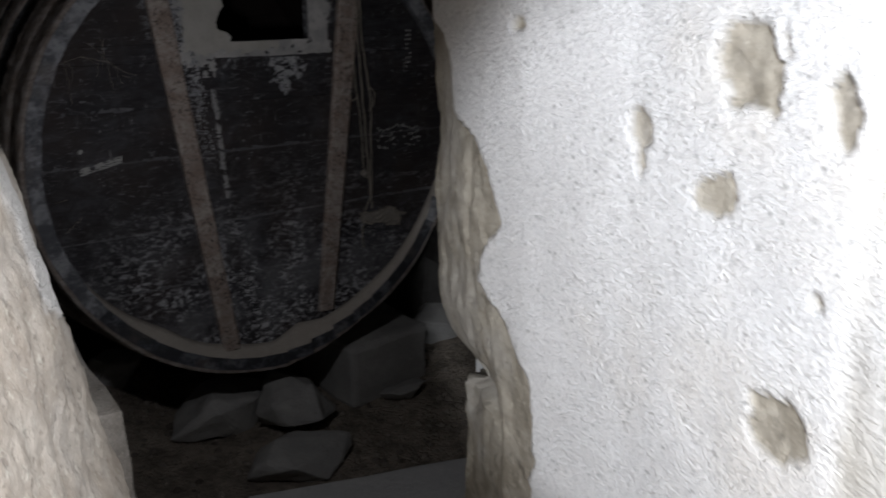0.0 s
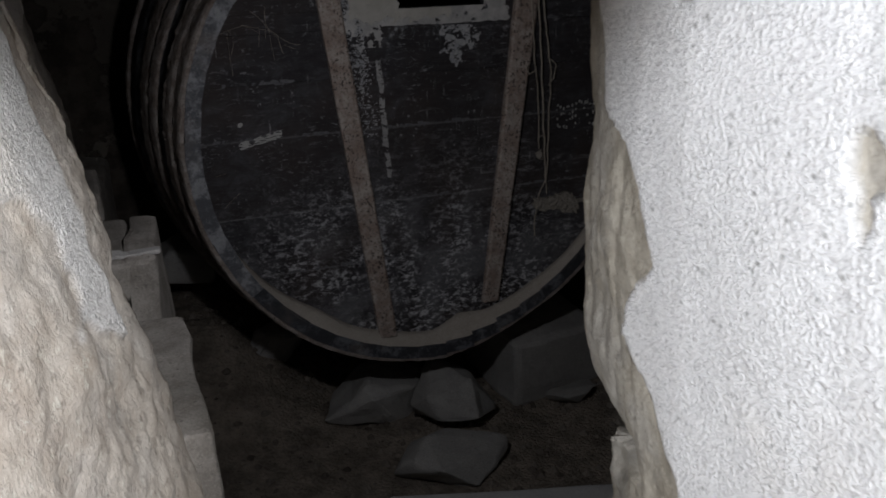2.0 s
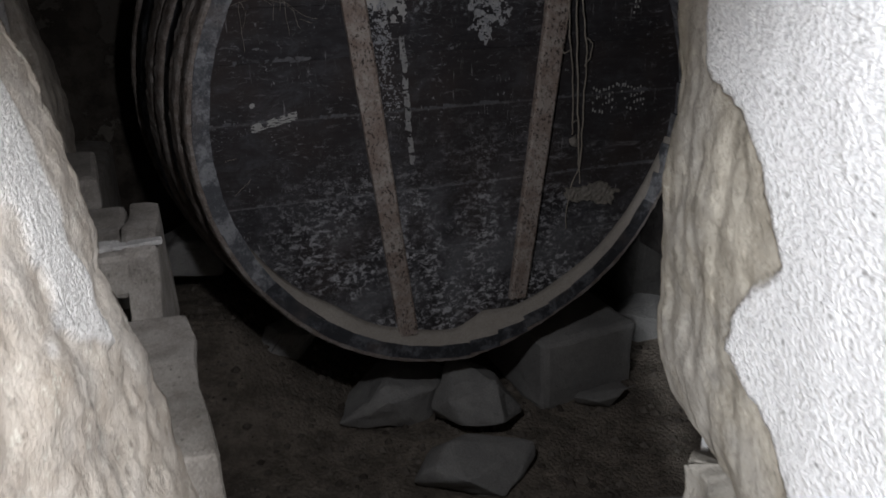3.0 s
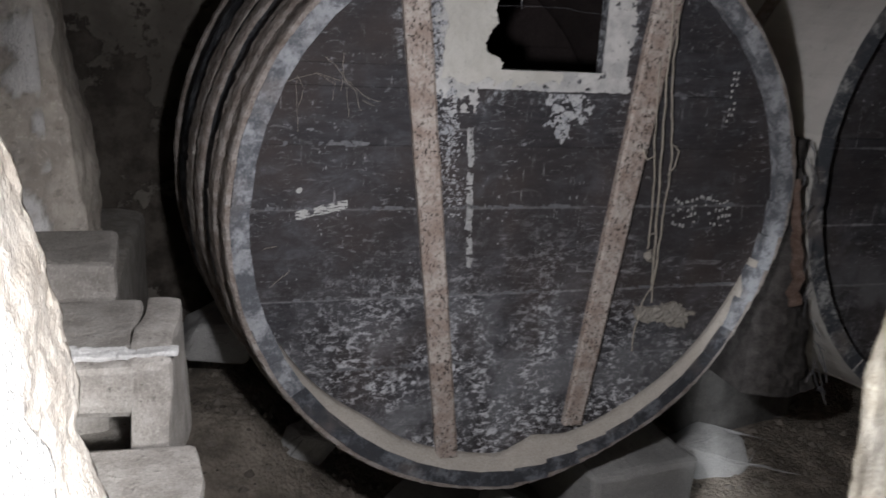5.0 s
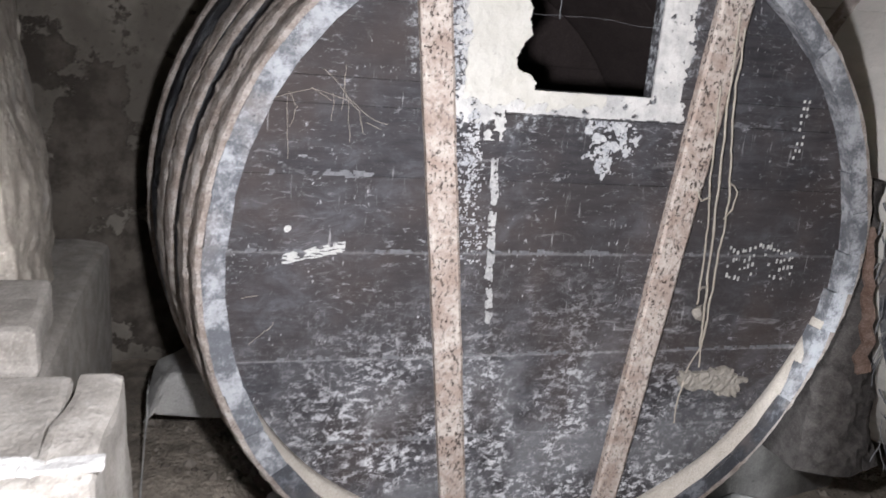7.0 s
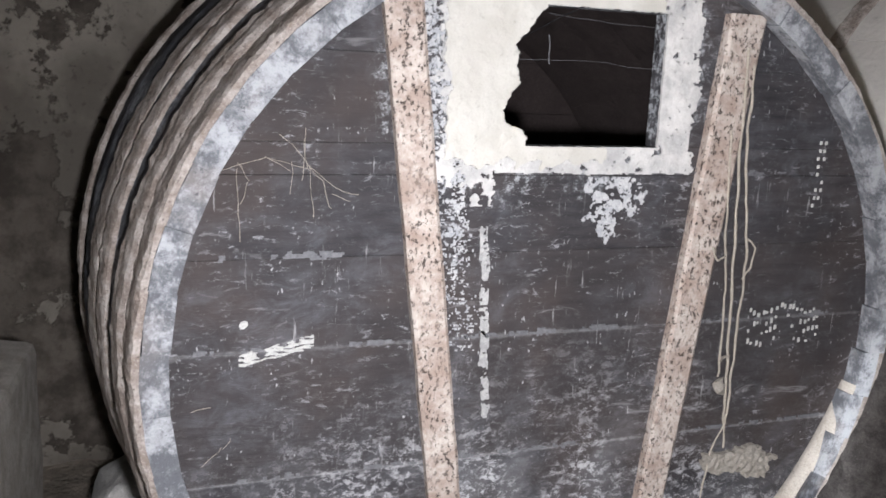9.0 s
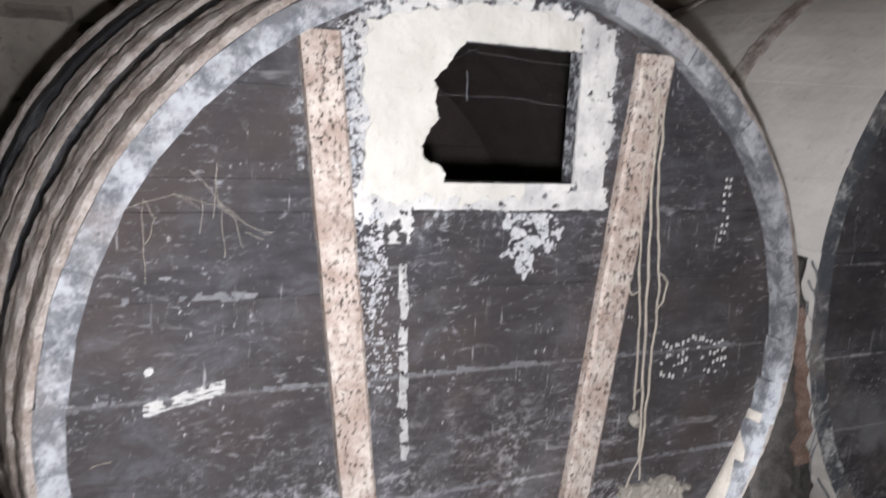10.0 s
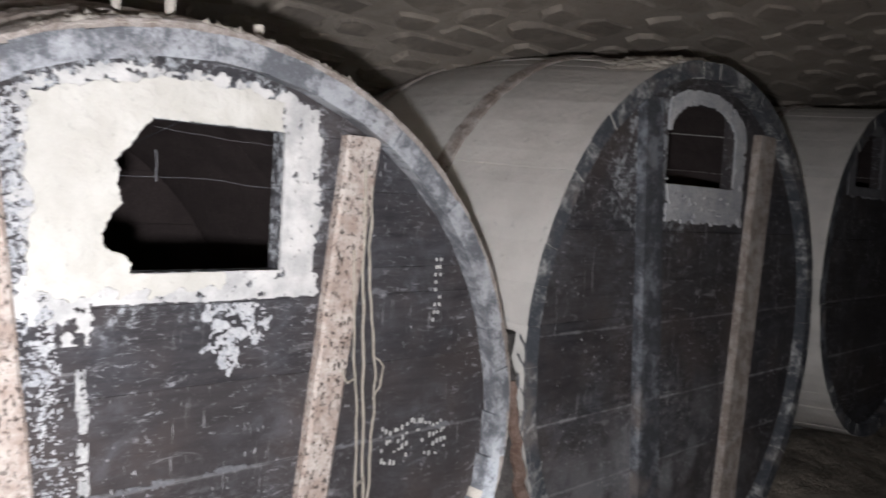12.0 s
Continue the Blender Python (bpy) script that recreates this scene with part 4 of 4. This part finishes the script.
hanging = thing("hanging_string", "dusty hemp strings tied to a strap with a rag of lint", "string")
strand("string", hanging, [(0.665, -0.034, 2.16), (0.676, -0.028, 1.95), (0.70, -0.02, 1.62), (0.722, -0.014, 1.34), (0.735, -0.012, 1.16)], 0.0045, ROPE, 0.005, 1)
strand("string", hanging, [(0.690, -0.030, 2.12), (0.698, -0.022, 1.93), (0.745, -0.014, 1.62), (0.742, -0.012, 1.36), (0.738, -0.012, 1.16)], 0.004, ROPE, 0.006, 4)
strand("string", hanging, [(0.640, -0.034, 1.96), (0.660, -0.030, 1.70), (0.690, -0.018, 1.50), (0.697, -0.012, 1.30)], 0.0035, ROPE, 0.005, 7)
strand("loop", hanging, [(0.735, -0.018, 1.68), (0.765, -0.018, 1.655), (0.760, -0.018, 1.60), (0.735, -0.018, 1.57)], 0.003, ROPE, 0.008, 9)
strand("loop", hanging, [(0.62, -0.036, 1.67), (0.635, -0.04, 1.63), (0.66, -0.036, 1.64)], 0.003, ROPE, 0.006, 12)
strand("string_end", hanging, [(0.735, -0.012, 1.16), (0.700, -0.014, 1.08), (0.688, -0.012, 1.0), (0.686, -0.012, 0.90)], 0.0028, ROPE, 0.006, 15)
strand("string_end", hanging, [(0.735, -0.012, 1.16), (0.74, -0.014, 1.09)], 0.0028, ROPE, 0.003, 18)
def lint_mask(x, z):
    e = 0.35 * nz2(x, z, 22, 71) + 0.3 * nz2(x, z, 60, 72)
    a = 1 - math.hypot((x - 0.755) / 0.075, (z - 1.045) / 0.030) + e
    b = 1 - math.hypot((x - 0.850) / 0.065, (z - 1.035 + 0.25 * (x - 0.85)) / 0.045) + e
    return max(a, b)


lint = flake_sheet("lint", hanging, 0.64, 0.95, 0.94, 1.12, 0.004, -0.014, 0.014, lint_mask, LINT, "grey dusty rag of lint", 0.014)
for nm, at, size, seed in (("knot", (0.702, -0.018, 1.285), (0.036, 0.022, 0.07), 77), ("knot", (0.70, -0.02, 1.36), (0.05, 0.02, 0.018), 79)):
    bm = boulder(size, seed)
    for v in bm.verts:
        v.co += wobble(v.co, 45, 0.012, seed) + Vector(at) - Vector((0, 0, size[2] / 2))
    part(nm, bm, LINT, hanging, False, "grey dusty knot")

cobweb = thing("cobweb", "dusty white cobweb strands on the cask head", "cobweb")
web = random.Random(4)
for a, b in (((-0.56, 1.86), (-0.50, 1.88)), ((-0.50, 1.88), (-0.41, 1.855)), ((-0.41, 1.855), (-0.34, 1.81)), ((-0.56, 1.86), (-0.555, 1.70)), ((-0.41, 1.86), (-0.40, 1.75)), ((-0.56, 1.86), (-0.60, 1.85)), ((-0.47, 1.93), (-0.38, 1.83)), ((-0.41, 1.855), (-0.42, 1.92)), ((-0.34, 1.81), (-0.30, 1.80)), ((-0.64, 1.20), (-0.60, 1.24)), ((-0.60, 1.24), (-0.58, 1.26)), ((-0.66, 1.33), (-0.62, 1.335)), ((-0.56, 1.865), (-0.535, 1.83)), ((-0.535, 1.83), (-0.555, 1.78)), ((-0.42, 1.94), (-0.425, 1.83)), ((-0.45, 1.87), (-0.45, 1.80)), ((-0.38, 1.83), (-0.36, 1.77)), ((-0.36, 1.80), (-0.32, 1.785)), ((-0.50, 1.88), (-0.45, 1.85))):
    strand("strand", cobweb, [(a[0], -0.006, a[1]), (b[0], -0.007, b[1])], 0.0006, ROPE, 0.007, web.uniform(0, 50), 8)

# dust lying inside the chime and crumbs and nails along its top
def dust_crescent(parent, a0, a1):
    bm = bmesh.new()
    rows = []
    for i in range(91):
        f = i / 90
        a = radians(a0 + (a1 - a0) * f)
        fade = min(1.0, 5 * f, 2.2 * (1 - f))
        w = 0.050 * fade * (1 + 0.35 * noise.noise(Vector((f * 9, 2, 0))))
        w += 0.045 * max(0.0, 1 - abs(f - 0.49) / 0.06)
        g = 1 - worn(180 - math.degrees(a))
        rows.append([bm.verts.new((r * g * math.sin(a), y, -r * g * math.cos(a))) for r, y in ((0.950, 0.002), (0.9475 - 0.014 * fade, 0.010), (0.9475 - 0.006 * fade - w * 0.6, 0.038), (0.9475 - 0.008 * fade - w, 0.060), (0.955, 0.065))])
    for p, q in zip(rows, rows[1:]):
        for j in range(4):
            bm.faces.new((p[j], p[j + 1], q[j + 1], q[j]))
    part("settled_dust", bm, DUST, parent, True, "pale dust lying inside the rim")


dust_crescent(near_cask, -66, 80)


def crust(parent, a0, a1, y1, seed, r0, r1, y0=0.004, lift=0.012):
    """Caked dirt over the top of the rim and the first hoops, with a broken edge."""
    bm = bmesh.new()
    n, k = 260, 16
    rows = []
    for i in range(n + 1):
        f = i / n
        a = radians(a0 + (a1 - a0) * f)
        fade = min(1.0, 6 * f, 6 * (1 - f))
        row = []
        for j in range(k + 1):
            v = j / k
            y = y0 + v * y1 * (0.8 + 0.3 * noise.noise(Vector((f * 25, 1, seed))))
            lump = 0.5 + 0.5 * noise.noise(Vector((f * 30, v * 5, seed))) + 0.35 * noise.noise(Vector((f * 70, v * 9, seed)))
            lump += 0.3 * noise.noise(Vector((f * 170, v * 14, seed)))
            h = -0.006 + (0.028 * max(0.0, lump) * min(1.0, 8 * v + 0.15)) * fade
            r = cask_profile(y / 1.7, r0, r1) + h + lift
            row.append(bm.verts.new((r * math.sin(a), y, r * math.cos(a))))
        rows.append(row)
    for p, q in zip(rows, rows[1:]):
        for j in range(k):
            bm.faces.new((p[j], p[j + 1], q[j + 1], q[j]))
    part("dirt_crust", bm, DUST, parent, True, "crumbling crust of pale dirt on the rim")


crust(near_cask, -30, 34, 0.10, 6, 1.0, 1.175)
crust(middle_cask, -24, 18, 0.30, 9, 1.12, 1.20, 0.03, 0.002)
for a, h in ((-9.5, 0.06), (-3.0, 0.08), (9.0, 0.055)):
    bm = bmesh.new()
    bmesh.ops.create_cone(bm, cap_ends=True, segments=8, radius1=0.009, radius2=0.012, depth=h)
    for v in bm.verts:
        v.co += Vector((math.sin(radians(a)) * 1.03, 0.11, math.cos(radians(a)) * 1.03 + h * 0.3)) + wobble(v.co, 40, 0.004, a)
    part("peg", bm, DUST, near_cask, False, "short dusty peg on the rim")

# white arch round the next cask's hatch
def arch_mask(x, z):
    cx = 2.4825
    inner = between(x, 2.218, 2.747) if z < 2.41 else 0.2645 - math.hypot(x - cx, (z - 2.41) * 2.1)
    inner = min(inner, z - 2.205)
    outer = between(x, 2.215, 2.845) if z < 2.41 else 0.365 - math.hypot(x - cx, (z - 2.41) * 2.0)
    e = 0.012 * nz2(x, z, 25, 3)
    return min(outer + e, z - 2.06 + 2 * e, -inner, 0.5 - nz2(x, z, 40, 5)) if x > 2.20 else -1


flake_sheet("lime_arch", middle_cask, 2.15, 2.90, 2.03, 2.64, 0.008, 0.045, 0.008, arch_mask, LIME_BLUE, "whitewashed arch round the hatch")


def far_arch_mask(x, z):
    inner = min(between(x, 4.18, 4.58), between(z, 2.30, 2.60))
    outer = min(between(x, 4.08, 4.70), z - 2.24, 0.50 - math.hypot((x - 4.39) * 1.3, z - 2.20))
    return min(outer + 0.02 * nz2(x, z, 20, 6), -inner)


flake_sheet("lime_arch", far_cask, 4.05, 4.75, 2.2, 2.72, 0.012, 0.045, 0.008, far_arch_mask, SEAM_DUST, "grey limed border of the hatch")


# rubble strewn on the floor
def gravel(n, x0, x1, y0, y1, seed):
    rnd = random.Random(seed)
    co, faces = [], []
    for _ in range(n):
        x, y = rnd.uniform(x0, x1), rnd.uniform(y0, y1)
        r = 0.006 + 0.022 * rnd.random() ** 3
        z = ground_height(x, y) + r * 0.2
        k = len(co)
        for dx, dy, dz in ((1, 0, 0), (0.3, 0.9, 0), (-0.8, 0.5, 0), (-0.7, -0.6, 0), (0.4, -0.9, 0), (0.1, 0.05, 0.8), (0, 0, -0.6)):
            co.append((x + dx * r * rnd.uniform(0.7, 1.3), y + dy * r * rnd.uniform(0.7, 1.3), z + dz * r * rnd.uniform(0.6, 1.3)))
        for i in range(5):
            faces.append((k + i, k + (i + 1) % 5, k + 5))
            faces.append((k + (i + 1) % 5, k + i, k + 6))
    data = bpy.data.meshes.new("gravel")
    data.from_pydata(co, [], faces)
    data.materials.append(RUBBLE)
    return tagged(new("gravel", data), "loose brown gravel and mortar crumbs on the earth", "gravel", kind="stuff")


gravel(3800, -1.0, 2.4, -1.4, 1.6, 8)

# cobweb in the hatch and a bent scrap of hoop between the casks
strand("strand", cobweb, [(0.155, 0.03, 2.165), (0.157, 0.03, 2.10)], 0.0018, SEAM_DUST, 0.006, 33, 8)
strand("strand", cobweb, [(0.08, 0.05, 2.108), (0.28, 0.055, 2.112), (0.45, 0.05, 2.10)], 0.0005, SEAM_DUST, 0.004, 35, 8)
strand("strand", cobweb, [(0.16, 0.05, 2.215), (0.30, 0.055, 2.205), (0.45, 0.05, 2.20)], 0.0005, SEAM_DUST, 0.004, 37, 8)


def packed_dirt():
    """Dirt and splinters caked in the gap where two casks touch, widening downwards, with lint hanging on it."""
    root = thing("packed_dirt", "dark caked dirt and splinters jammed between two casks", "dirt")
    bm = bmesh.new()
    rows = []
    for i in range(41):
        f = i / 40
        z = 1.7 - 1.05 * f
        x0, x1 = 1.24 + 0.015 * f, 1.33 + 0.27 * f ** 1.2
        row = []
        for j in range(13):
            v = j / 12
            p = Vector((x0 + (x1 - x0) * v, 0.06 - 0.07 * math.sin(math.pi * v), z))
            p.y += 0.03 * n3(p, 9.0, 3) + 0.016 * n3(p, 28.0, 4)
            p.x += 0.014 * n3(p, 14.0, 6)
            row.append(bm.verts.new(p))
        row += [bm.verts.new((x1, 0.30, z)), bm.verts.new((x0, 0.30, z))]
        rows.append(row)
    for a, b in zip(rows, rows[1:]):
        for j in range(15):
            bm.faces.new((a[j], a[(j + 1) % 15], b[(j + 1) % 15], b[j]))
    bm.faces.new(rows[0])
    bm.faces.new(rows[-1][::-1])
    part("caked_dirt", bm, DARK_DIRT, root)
    lint = random.Random(21)
    for k in range(26):
        f = lint.random()
        x, z = 1.33 + 0.27 * f ** 1.2 - 0.05 * lint.random(), 1.7 - 1.05 * f
        strand("lint_thread", root, [(x, -0.02, z), (x + lint.uniform(-0.05, 0.06), -0.03, z - lint.uniform(0.03, 0.13))], lint.uniform(0.001, 0.004), SEAM_DUST, 0.012, k, 6)
    bm = bmesh.new()
    rows = []
    for i in range(19):
        f = i / 18
        p = Vector((1.24 + 0.02 + 0.10 * f, -0.035, 1.7 - 0.14 - 0.5 * f)) + wobble((f, f, 0), 6, 0.02, 5)
        w = 0.006 + 0.016 * f
        rows.append([bm.verts.new(p + Vector((dx * w, dy, dx * w * 0.3))) for dx, dy in ((-1, 0), (1, -0.012), (1, -0.006), (-1, 0.012))])
    for a, b in zip(rows, rows[1:]):
        for j in range(4):
            bm.faces.new((a[j], a[(j + 1) % 4], b[(j + 1) % 4], b[j]))
    bm.faces.new(rows[0])
    bm.faces.new(rows[-1][::-1])
    part("hoop_scrap", bm, RUST, root, False, "bent rusty scrap of hoop")


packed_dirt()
